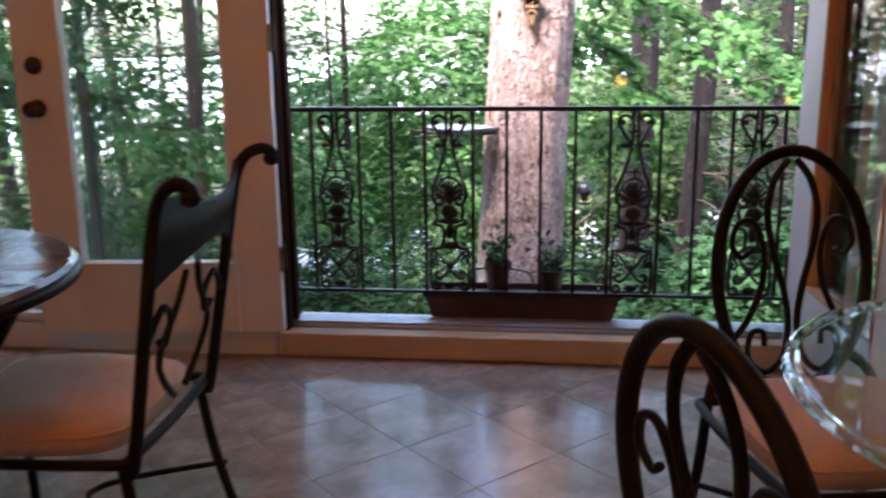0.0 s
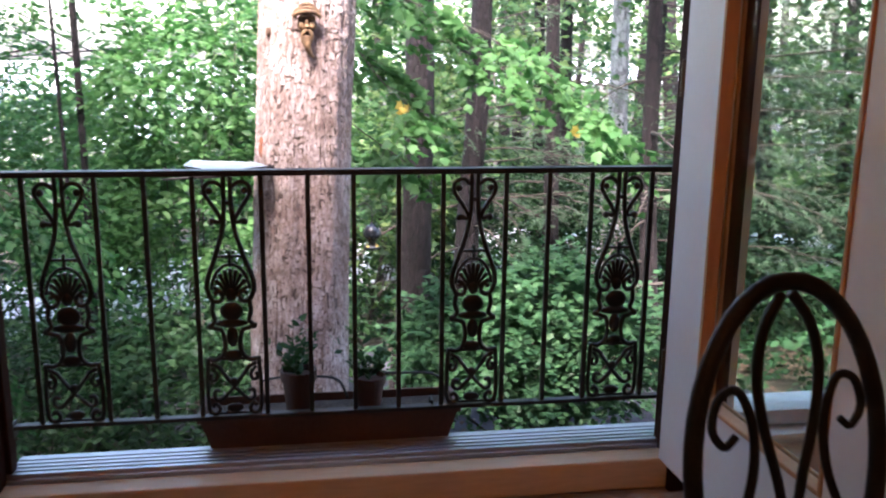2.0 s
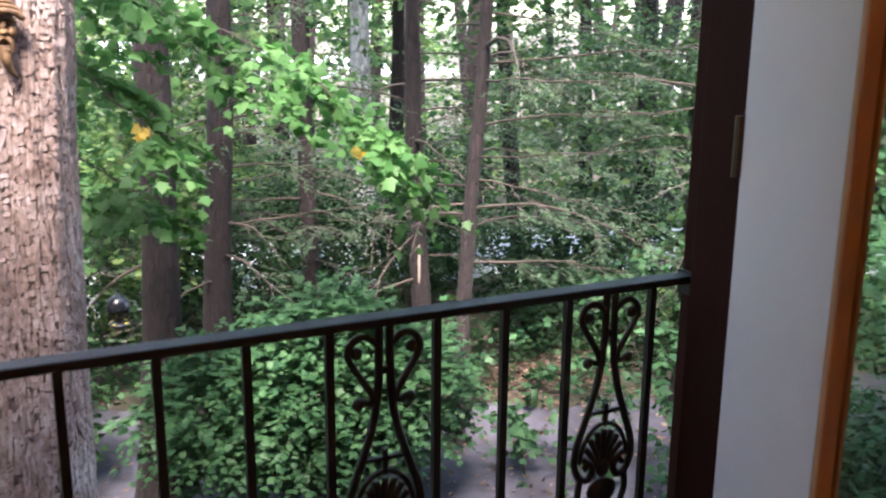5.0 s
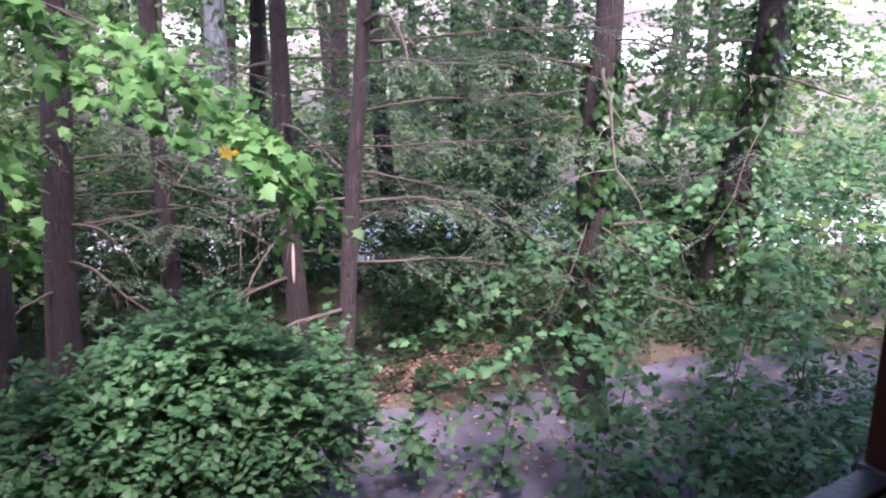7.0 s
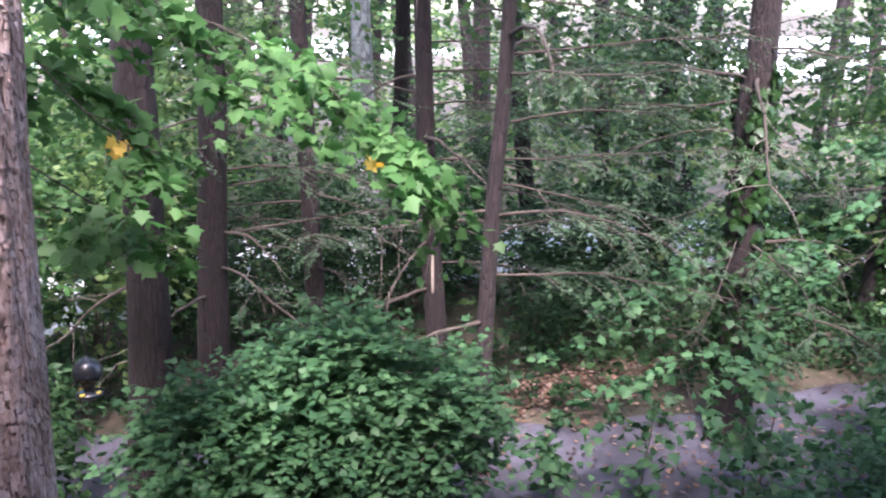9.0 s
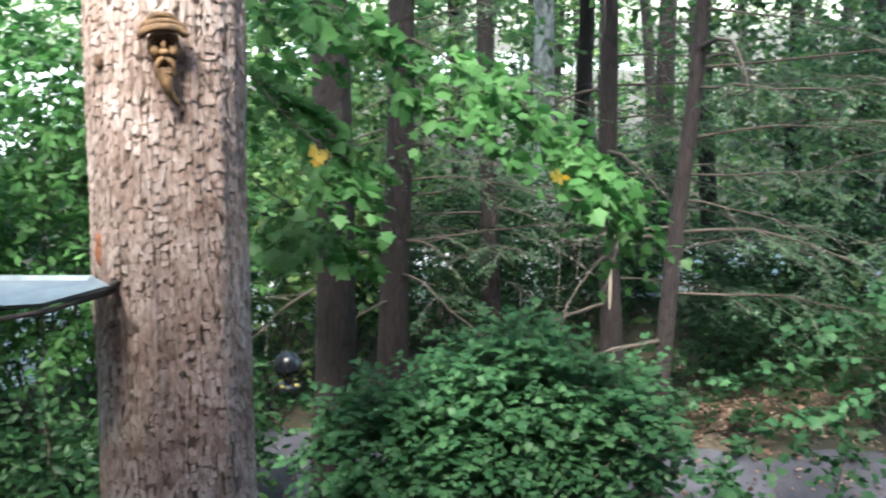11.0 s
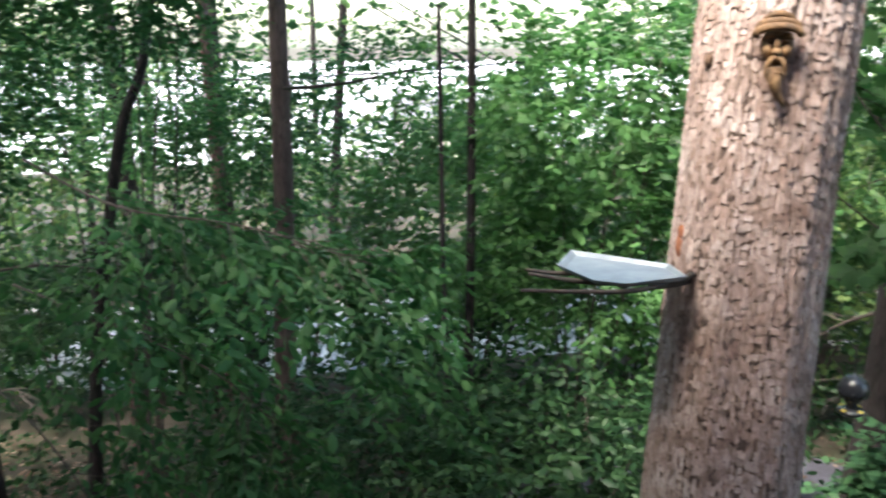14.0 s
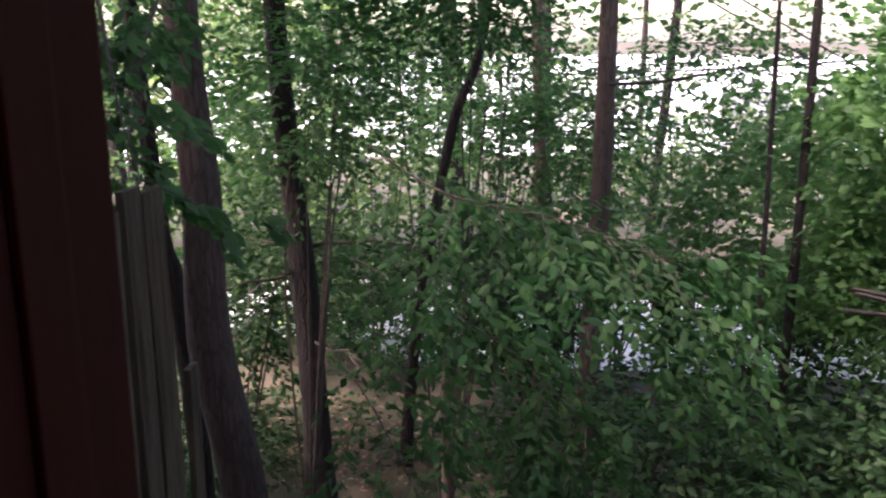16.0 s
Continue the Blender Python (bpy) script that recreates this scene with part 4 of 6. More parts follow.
def hemlock_boughs(made, seed, count, z_lo, z_hi, length, facing=None):
    """Living boughs on a trunk: long level limbs, side shoots, and flat sprays of fine needles."""
    t, line = made
    rr = np.random.default_rng(seed)
    base = t.matrix_basis.translation
    inside = [q for q in line if z_lo < q.z < z_hi]
    limbs, shoots, starts, ways, lens = [], [], [], [], []
    for k in range(count):
        at = inside[int((k + 0.5) / count * len(inside))] + Vector((0, 0, rr.uniform(-0.1, 0.1)))
        a = rr.uniform(0, 2 * math.pi) if facing is None else radians(facing) + rr.normal(0, 0.8)
        way = Vector((math.cos(a), math.sin(a), rr.uniform(-0.05, 0.22)))
        limb = wander(rr, at, way, length * rr.uniform(0.6, 1.3), 9, 0.08, -0.035)
        limbs.append((limb, rr.uniform(0.7, 1.2)))
        for j in range(15):
            i = int(rr.integers(2, len(limb)))
            across = Vector((-math.sin(a), math.cos(a), 0)) * (1 if j % 2 else -1)
            d = Vector((math.cos(a), math.sin(a), 0)) * 0.8 + across * rr.uniform(0.5, 1.2) + Vector((0, 0, rr.uniform(-0.3, 0.05)))
            shoot = wander(rr, limb[i], d, length * rr.uniform(0.16, 0.36), 5, 0.12, -0.06)
            shoots.append((shoot, rr.uniform(0.6, 1.0)))
            if rr.random() < 0.25:
                continue
            for _ in range(3):
                starts.append(shoot[rr.integers(0, 4)] - base), lens.append(length * rr.uniform(0.10, 0.20))
                ways.append(d.normalized() + Vector(rr.normal(0, 0.45, 3)) * Vector((1, 1, 0.3)))
    branches("living_branch", limbs, 0.013, TWIG, t)
    branches("shoot", shoots, 0.004, DEAD_TWIG, t, 4)
    roots, out, up = twig_leaves(rr, np.array(starts), np.array(ways), np.array(lens), 20, 0.25, 0.8)
    ob = leaf_mesh("needles", "spray", roots, out, up, 0.040 * (0.6 + 0.7 * rr.random(len(roots))), NEEDLE, t)
    ob["kind"] = "stuff"


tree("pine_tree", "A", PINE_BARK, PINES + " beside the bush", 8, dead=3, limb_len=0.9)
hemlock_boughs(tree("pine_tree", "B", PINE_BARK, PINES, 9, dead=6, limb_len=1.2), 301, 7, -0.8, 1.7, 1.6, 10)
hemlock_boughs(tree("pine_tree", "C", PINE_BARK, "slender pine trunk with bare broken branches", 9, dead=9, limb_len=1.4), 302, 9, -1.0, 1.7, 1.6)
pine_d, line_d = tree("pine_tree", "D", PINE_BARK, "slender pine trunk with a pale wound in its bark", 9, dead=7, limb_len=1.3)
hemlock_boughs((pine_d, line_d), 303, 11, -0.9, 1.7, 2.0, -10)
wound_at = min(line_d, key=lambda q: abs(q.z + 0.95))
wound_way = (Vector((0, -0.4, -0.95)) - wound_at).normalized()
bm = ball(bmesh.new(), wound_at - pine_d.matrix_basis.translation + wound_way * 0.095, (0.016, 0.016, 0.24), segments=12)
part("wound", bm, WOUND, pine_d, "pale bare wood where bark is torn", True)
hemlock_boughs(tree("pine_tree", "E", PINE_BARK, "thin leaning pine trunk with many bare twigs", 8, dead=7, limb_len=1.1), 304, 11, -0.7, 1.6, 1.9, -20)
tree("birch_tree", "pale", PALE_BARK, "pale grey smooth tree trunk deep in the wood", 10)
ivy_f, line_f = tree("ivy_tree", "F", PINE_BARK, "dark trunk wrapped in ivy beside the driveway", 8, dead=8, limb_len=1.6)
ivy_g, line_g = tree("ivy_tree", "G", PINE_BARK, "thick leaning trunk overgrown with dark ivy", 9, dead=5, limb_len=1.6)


def ivy(t, line, radius, z_lo, z_hi, count, seed):
    rr = np.random.default_rng(seed)
    spine = [q for q in line if z_lo < q.z < z_hi]
    base = t.matrix_basis.translation
    roots, ups = [], []
    for _ in range(count):
        q = spine[rr.integers(len(spine))] + Vector((0, 0, rr.uniform(-0.25, 0.25)))
        a = rr.uniform(0, 2 * math.pi)
        d = Vector((math.cos(a), math.sin(a), 0))
        if noise.noise(q * 1.3 + d) < -0.15:
            continue
        roots.append(q + d * radius * rr.uniform(0.95, 1.25) - base), ups.append(d + Vector(rr.normal(0, 0.35, 3)))
    n = len(roots)
    leaf_mesh("ivy", "maple", np.array(roots), unit(rr, n) * 0.6 + (0, 0, -0.9), np.array(ups), 0.085 * (0.6 + 0.7 * rr.random(n)), IVY, t)


hemlock_boughs((ivy_f, line_f), 305, 8, -0.8, 1.5, 1.6)
hemlock_boughs((ivy_g, line_g), 306, 8, -0.6, 1.8, 2.0)
ivy(ivy_f, line_f, 0.165, -2.2, 0.9, 1500, 51)
ivy(ivy_g, line_g, 0.25, -2.0, 2.4, 2800, 52)
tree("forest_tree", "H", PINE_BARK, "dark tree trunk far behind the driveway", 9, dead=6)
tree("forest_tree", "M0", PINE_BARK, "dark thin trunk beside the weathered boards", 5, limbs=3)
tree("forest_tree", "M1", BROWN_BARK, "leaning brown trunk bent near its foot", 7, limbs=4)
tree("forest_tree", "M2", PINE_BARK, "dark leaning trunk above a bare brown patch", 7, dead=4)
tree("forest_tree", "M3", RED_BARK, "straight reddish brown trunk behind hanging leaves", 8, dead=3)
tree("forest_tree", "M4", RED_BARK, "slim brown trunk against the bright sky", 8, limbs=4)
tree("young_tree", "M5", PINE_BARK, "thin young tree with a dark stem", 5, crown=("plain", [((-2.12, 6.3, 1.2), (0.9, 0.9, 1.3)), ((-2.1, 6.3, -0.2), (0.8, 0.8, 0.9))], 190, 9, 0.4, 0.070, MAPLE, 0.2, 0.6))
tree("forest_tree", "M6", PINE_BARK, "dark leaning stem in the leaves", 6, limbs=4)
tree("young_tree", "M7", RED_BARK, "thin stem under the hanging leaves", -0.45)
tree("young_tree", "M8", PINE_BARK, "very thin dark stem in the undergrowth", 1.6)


# ---- leaves and undergrowth ----
def stuff(name, label, category):
    ob = new(name)
    return tagged(ob, label, category, kind="stuff")


def leafy(name, kind, spots, twigs, per, length, size, mat, label, category, droop=0.25, flat=0.6, group="", seed=1, stems=True, foot=None, kind_tag=""):
    """A bush or low tree: stems from one foot and leaves in lumps."""
    rr = np.random.default_rng(seed)
    c0 = spots[0][0]
    fx, fy = foot or (c0[0], c0[1])
    t = thing(name, (fx, fy, ground_height(fx, fy)), label, category, group)
    if kind_tag:
        t["kind"] = kind_tag
    if stems:
        lines = []
        for c, r in spots:
            for _ in range(3):
                end = Vector(c) + Vector(rr.normal(0, 0.35, 3)) * Vector(r).length * 0.5
                mid = (end + Vector((fx, fy, GROUND))) / 2 + Vector(rr.normal(0, 0.12, 3))
                lines.append((smooth_line([(fx, fy, ground_height(fx, fy) - 0.05), mid, end], 5), 1.0))
        branches("stem", lines, 0.014, TWIG, t)
    foliage("leaves", kind, rr, local(t, spots), twigs, per, length, size, mat, t, droop, flat)
    return t


def bough(name, kind, limb, side_len, sides, twigs_per, per, size, mat, label, seed, droop=0.2, flat=0.7, hang=0.0):
    """A living bough that comes in from a crown: a limb, side shoots and leaves along them."""
    rr = np.random.default_rng(seed)
    base = Vector(limb[0])
    t = thing(name, tuple(base), label, "branch", "leafy boughs")
    line = smooth_line(limb, 8)
    lines, starts, ways, lens = [(line, 1.0)], [], [], []
    for k in range(sides):
        i = int(rr.uniform(0.12, 1.0) * (len(line) - 1))
        way = (line[min(i + 1, len(line) - 1)] - line[max(i - 1, 0)]).normalized()
        across = way.cross(Vector((0, 0, 1))).normalized() * (1 if k % 2 else -1)
        d = way * 0.6 + across * rr.uniform(0.5, 1.1) + Vector((0, 0, rr.uniform(-0.35, 0.2) - hang))
        shoot = wander(rr, line[i], d, side_len * rr.uniform(0.5, 1.2), 5, 0.12, -0.05)
        lines.append((shoot, 0.4))
        for _ in range(twigs_per):
            q = shoot[rr.integers(1, len(shoot))]
            w = d.normalized() + Vector(rr.normal(0, 0.5, 3)) * Vector((1, 1, 0.35))
            starts.append(q - base), ways.append(w), lens.append(side_len * rr.uniform(0.3, 0.6))
    branches("limb", lines, 0.008, TWIG, t)
    roots, out, up = twig_leaves(rr, np.array(starts), np.array(ways), np.array(lens), per, droop, flat)
    leaf_mesh("leaves", kind, roots, out, up, size * (0.6 + 0.6 * rr.random(len(roots))), mat, t)
    return t


# bush below the doorway
leafy("bush", "maple", [((1.85, 4.95, -1.30), (1.0, 0.75, 0.70)), ((1.95, 5.0, -0.85), (0.55, 0.5, 0.5)), ((1.15, 5.1, -1.35), (0.6, 0.5, 0.6)), ((2.55, 4.75, -1.3), (0.5, 0.5, 0.6))],
      3000, 9, 0.30, 0.056, BUSH_LEAF, "dense round bush with bright green lobed leaves", "bush", 0.25, 0.86, seed=3)

# maple boughs reaching over from above
bough("maple_bough", "maple", [(-0.6, 4.9, 2.2), (0.3, 4.5, 1.72), (1.1, 4.3, 1.38), (1.7, 4.22, 1.05), (2.05, 4.2, 0.80)], 0.75, 32, 6, 7, 0.088, MAPLE, "maple bough with fresh green hanging leaves", 11, 0.35, 0.65)
bough("maple_bough", "maple", [(-0.3, 5.0, 1.6), (0.2, 4.6, 1.3), (0.45, 4.3, 1.0), (0.68, 4.1, 0.78)], 0.55, 18, 5, 6, 0.088, MAPLE, "low maple bough beside the great trunk", 12, 0.35, 0.65)
bough("maple_bough", "maple", [(-0.1, 5.0, 0.9), (0.3, 4.6, 0.62), (0.6, 4.3, 0.42), (0.85, 4.25, 0.25)], 0.35, 10, 4, 5, 0.09, MAPLE, "small low maple bough", 13, 0.45, 0.65)
for place, n, s in (((1.93, 4.24, 0.63), 5, 21), ((0.62, 4.15, 0.82), 4, 22)):
    rr = np.random.default_rng(s)
    y = thing("autumn_leaves", place, "small cluster of turned yellow leaves on a bough", "leaves", "yellow leaves")
    leaf_mesh("leaves", "maple", rr.normal(0, 0.04, (n, 3)) * (1, 1, 0.4), unit(rr, n) - (0, 0, 0.6), unit(rr, n) + (0, -1.2, 0.8), np.full(n, 0.075), YELLOW_LEAF, y)

# hickory with long drooping leaves
bough("hickory_bough", "oval", [(-3.9, 3.6, 0.75), (-3.2, 3.45, 0.55), (-2.5, 3.5, 0.48), (-1.95, 3.66, 0.30)], 0.9, 34, 9, 9, 0.082, HICKORY, "hickory bough with long drooping dark leaves", 31, 0.5, 0.55, 0.15)
bough("hickory_bough", "oval", [(-3.9, 3.4, 0.1), (-3.1, 3.2, 0.0), (-2.5, 3.2, -0.2), (-2.1, 3.2, -0.5)], 0.8, 20, 9, 9, 0.082, HICKORY, "hickory bough with long drooping dark leaves", 32, 0.5, 0.55, 0.25)
bough("hickory_bough", "oval", [(-3.9, 3.2, -0.4), (-3.3, 2.9, -0.5), (-2.9, 2.75, -0.75), (-2.6, 2.7, -1.1)], 0.7, 15, 9, 9, 0.082, HICKORY, "hickory bough hanging low over the slope", 33, 0.5, 0.55, 0.25)
bough("hickory_bough", "oval", [(-3.2, 1.4, 1.9), (-2.8, 1.2, 1.5), (-2.5, 1.05, 1.2), (-2.3, 0.98, 0.98)], 0.28, 13, 4, 7, 0.07, HICKORY, "bough over the weathered boards", 34, 0.4, 0.55, 0.1)

bough("hickory_bough", "oval", [(-3.42, 1.92, 1.68), (-3.24, 1.67, 1.41), (-3.03, 1.44, 1.17), (-2.88, 1.3, 0.98)], 0.20, 20, 4, 7, 0.07, HICKORY, "dark leafy bough between the house and a leaning trunk", 35, 0.4, 0.55, 0.1)

# leaves to the side of the driveway
bough("maple_bough", "maple", [(6.2, 5.6, -0.2), (5.3, 4.9, -0.55), (4.6, 4.4, -0.8), (4.2, 4.2, -1.0)], 0.9, 15, 6, 7, 0.085, BUSH_LEAF, "spreading bough with green lobed leaves by the driveway", 41, 0.25, 0.75)
bough("maple_bough", "maple", [(8.2, 5.2, 0.4), (7.2, 4.7, 0.1), (6.5, 4.3, -0.15), (5.9, 4.1, -0.4)], 1.0, 15, 6, 8, 0.085, BUSH_LEAF, "spreading bough with green lobed leaves by the driveway", 42, 0.25, 0.75)
leafy("bush", "maple", [((4.9, 3.2, -1.75), (0.9, 0.7, 0.5)), ((5.6, 2.7, -1.7), (0.7, 0.6, 0.55))], 300, 8, 0.4, 0.07, BUSH_LEAF, "low green bush beside the driveway", "bush", 0.3, 0.7, seed=43)

# undergrowth in front and to the left
for k, (c, r, n, size, mat) in enumerate((
        ((-1.2, 5.0, -1.5), (1.0, 0.9, 0.8), 330, 0.10, UNDER), ((-2.3, 5.2, -1.6), (1.0, 0.8, 0.7), 190, 0.10, UNDER),
        ((-1.1, 7.0, -0.4), (1.5, 0.9, 1.3), 560, 0.11, MAPLE), ((-2.6, 8.0, -0.3), (1.4, 1.0, 1.3), 500, 0.11, MAPLE),
        ((-3.6, 5.6, -1.8), (1.1, 0.9, 0.5), 150, 0.10, UNDER), ((-5.6, 6.8, -1.2), (1.5, 1.2, 1.0), 360, 0.11, UNDER),
        ((-7.0, 5.0, -1.0), (1.4, 1.2, 1.1), 320, 0.11, UNDER), ((-1.3, 6.6, 0.9), (1.2, 0.7, 0.9), 260, 0.12, MAPLE),
        ((0.6, 8.6, -0.6), (1.6, 1.0, 1.6), 420, 0.12, FAR_LEAF), ((-5.3, 4.3, 0.9), (1.1, 0.9, 0.9), 225, 0.08, HICKORY),
        ((7.0, 9.0, -1.3), (1.8, 1.2, 0.9), 360, 0.12, UNDER), ((4.6, 9.8, -1.0), (1.6, 1.1, 1.2), 460, 0.10, UNDER),
        ((2.6, 9.6, -1.2), (1.5, 1.0, 1.1), 420, 0.10, UNDER), ((6.4, 8.6, -1.7), (1.2, 0.7, 0.5), 240, 0.10, UNDER), ((9.4, 7.6, -1.4), (1.5, 1.2, 0.8), 360, 0.11, UNDER),
        ((10.6, 5.6, -1.0), (1.4, 1.4, 1.1), 360, 0.12, BUSH_LEAF), ((7.4, 2.8, -1.8), (1.3, 0.7, 0.5), 150, 0.10, BUSH_LEAF), ((5.9, 3.2, -1.75), (0.9, 0.7, 0.5), 120, 0.10, BUSH_LEAF),
        ((8.6, 10.0, 0.6), (2.0, 1.2, 1.3), 420, 0.12, FAR_LEAF), ((11.5, 8.0, 0.8), (2.0, 1.6, 1.4), 420, 0.13, FAR_LEAF), ((0.9, 10.0, 0.6), (1.6, 1.0, 1.4), 360, 0.12, FAR_LEAF),
        ((-4.8, 7.4, 0.4), (1.0, 0.8, 0.8), 300, 0.08, HICKORY), ((-6.8, 5.8, 0.9), (1.2, 1.0, 0.9), 195, 0.08, HICKORY), ((-4.4, 5.0, 1.7), (1.2, 0.9, 0.5), 300, 0.08, HICKORY),
        ((7.4, 6.5, -1.9), (1.2, 0.6, 0.5), 260, 0.09, UNDER), ((8.8, 5.6, -1.9), (1.0, 0.6, 0.5), 220, 0.09, UNDER), ((6.0, 7.6, -1.9), (1.3, 0.5, 0.45), 260, 0.09, UNDER), ((1.8, 11.9, -1.6), (1.3, 0.5, 0.9), 300, 0.10, UNDER), ((3.7, 11.5, -1.6), (1.3, 0.5, 0.9), 300, 0.10, UNDER), ((5.5, 10.9, -1.7), (1.0, 0.5, 0.8), 260, 0.10, UNDER), ((-4.5, 3.7, -2.5), (0.9, 0.6, 0.45), 200, 0.08, UNDER), ((-6.6, 4.3, -2.3), (0.9, 0.6, 0.5), 220, 0.08, UNDER), ((-5.4, 3.3, -2.6), (0.7, 0.5, 0.35), 150, 0.08, UNDER), ((-2.3, 7.3, -2.0), (1.2, 0.6, 0.6), 240, 0.09, UNDER), ((-3.4, 9.0, -1.7), (1.4, 0.6, 0.7), 260, 0.09, UNDER), ((-5.8, 8.3, -1.9), (1.4, 0.6, 0.7), 260, 0.09, UNDER), ((-1.8, 9.6, -1.2), (1.3, 0.6, 0.9), 240, 0.09, UNDER), ((-8.5, 7.5, -1.8), (1.6, 1.2, 0.8), 300, 0.11, UNDER), ((-0.4, 6.2, -1.6), (0.9, 0.7, 0.6), 240, 0.10, UNDER),
        ((-6.2, 8.2, 1.0), (1.3, 0.9, 0.7), 195, 0.08, HICKORY), ((-4.2, 9.2, 0.9), (1.4, 0.9, 0.8), 195, 0.08, HICKORY), ((-8.4, 8.6, 1.1), (1.5, 1.0, 0.8), 225, 0.08, HICKORY), ((-5.2, 9.6, -0.2), (1.6, 0.9, 0.5), 150, 0.10, MAPLE),
        ((-7.4, 9.4, 0.2), (1.5, 0.9, 0.5), 210, 0.10, MAPLE))):
    leafy("shrub", "plain" if mat == FAR_LEAF else "oval", [(c, r), ((c[0] + 0.4 * r[0], c[1], c[2] + 0.5 * r[2]), (r[0] * 0.6, r[1] * 0.7, r[2] * 0.6))], int(n * 1.4), 9, 0.42, size * 0.85, mat,
          "wild undergrowth shrub with many small green leaves", "shrub", 0.25, 0.55, "woodland shrubs", 60 + k)

# plants along the driveway and all over the ground
cover = stuff("ground_cover", "low green seedlings and ground plants on the forest floor", "ground plants")
rr = np.random.default_rng(95)
spots = []
while len(spots) < 4200:
    x, y = rr.uniform(-11, 13), rr.uniform(3.2, 15)
    if noise.noise(Vector((x * 0.6, y * 0.6, 5))) < -0.05 or (-1.5 < x < 4.4 and abs(y - 6.8 + 0.53 * x) < 1.7) or (4.4 <= x and abs(y - 4.5 + 0.24 * (x - 4.5)) < 1.4):
        continue
    spots.append((x, y, ground_height(x, y) + rr.uniform(0.02, 0.35)))
starts = np.array(spots)
roots, out, up = twig_leaves(rr, starts, unit(rr, len(starts)) * (1, 1, 0.3) + (0, 0, 0.25), 0.3 * (0.5 + rr.random(len(starts))), 7, 0.2, 0.6)
leaf_mesh("leaves", "plain", roots, out, up, 0.085 * (0.6 + 0.8 * rr.random(len(roots))), UNDER, cover)

# high treetops out of view, added over the whole place to shade it
shade_canopy = stuff("treetops", "dense green treetops, unseen, added over the wood for shade", "treetops")
rr = np.random.default_rng(90)
spots = [((rr.uniform(-14, 15), rr.uniform(9, 22), rr.uniform(7.0, 11.0)), (rr.uniform(1.6, 2.6), rr.uniform(1.6, 2.6), rr.uniform(0.8, 1.5))) for _ in range(8)]
spots += [((rr.uniform(-12, 13), rr.uniform(4.5, 13.5), rr.uniform(5.2, 8.0)), (rr.uniform(1.5, 2.3), rr.uniform(1.5, 2.3), rr.uniform(0.7, 1.2))) for _ in range(11)]
low = [(rr.uniform(-9, 11), rr.uniform(4.2, 11), rr.uniform(4.4, 5.8)) for _ in range(34)]
spots += [(q, (rr.uniform(1.3, 2.0), rr.uniform(1.3, 2.0), rr.uniform(0.5, 0.8))) for q in low if abs(q[0]) > 3.4]
spots += [((rr.uniform(-8.5, -3.0), rr.uniform(2.2, 4.6), rr.uniform(3.0, 4.2)), (rr.uniform(1.0, 1.6), rr.uniform(1.0, 1.5), rr.uniform(0.4, 0.6))) for _ in range(15)]
spots += [((rr.uniform(2.6, 9.5), rr.uniform(3.0, 8.0), rr.uniform(3.2, 4.6)), (rr.uniform(1.0, 1.6), rr.uniform(1.0, 1.5), rr.uniform(0.4, 0.6))) for _ in range(9)]
foliage("leaves", "plain", rr, spots, 4600, 9, 0.8, 0.24, HICKORY, shade_canopy)

# far woods: a deep band of leaves, low where the road opens the view to the sky
far = stuff("far_woods", "deep green woods fading into bright gaps", "woods")
rr = np.random.default_rng(91)
starts = []
while len(starts) < 19000:
    az, dist, z = rr.uniform(-72, 78), rr.uniform(10, 34), rr.uniform(-2.6, 9.0)
    lean = max(0.0, 1 - abs(az - 24) / 24)
    if z > 5.0 - 5.5 * lean ** 0.6 and rr.random() < 0.88:
        continue
    if az < -38 and z > 0.6 and rr.random() < 0.72:
        continue
    if -64 < az < -40 and z > -0.6 and rr.random() < 0.55:
        continue
    if abs(az + 22.6) < 2.2 and dist < 13.5 and z > -0.3:
        continue
    if dist < 12 and abs(az) < 20 and z > 2:
        continue
    q = Vector((-math.sin(radians(az)) * dist, math.cos(radians(az)) * dist, z))
    if noise.noise(q * 0.33) + 0.5 * noise.noise(q * 0.9) < 0.14:
        continue
    starts.append((q.x, q.y, max(z, ground_height(q.x, q.y) + 0.1)))
starts = np.array(starts)
ways = unit(rr, len(starts)) * (1, 1, 0.4)
roots, out, up = twig_leaves(rr, starts, ways, 0.9 * (0.5 + rr.random(len(starts))), 11, 0.2, 0.5)
leaf_mesh("leaves", "plain", roots, out, up, 0.135 * (0.6 + 0.8 * rr.random(len(roots))), FAR_LEAF, far)
stems = []
for _ in range(58):
    az, dist = rr.uniform(-65, 65), rr.uniform(13, 30)
    if 4 < az < 58 and rr.random() < 0.7:
        continue
    x, y = -math.sin(radians(az)) * dist, math.cos(radians(az)) * dist
    z = ground_height(x, y)
    stems.append((wander(rr, (x, y, z - 0.1), (rr.normal(0, 0.05), rr.normal(0, 0.05), 1), 11, 6, 0.03), rr.uniform(0.6, 1.5)))
branches("stems", stems, 0.13, PINE_BARK, far, 8, 0.6)

# hemlock sprays of fine needles among the bare branches
hem = stuff("hemlock_sprays", "fine dark hemlock sprays among bare twigs", "needles")
rr = np.random.default_rng(92)
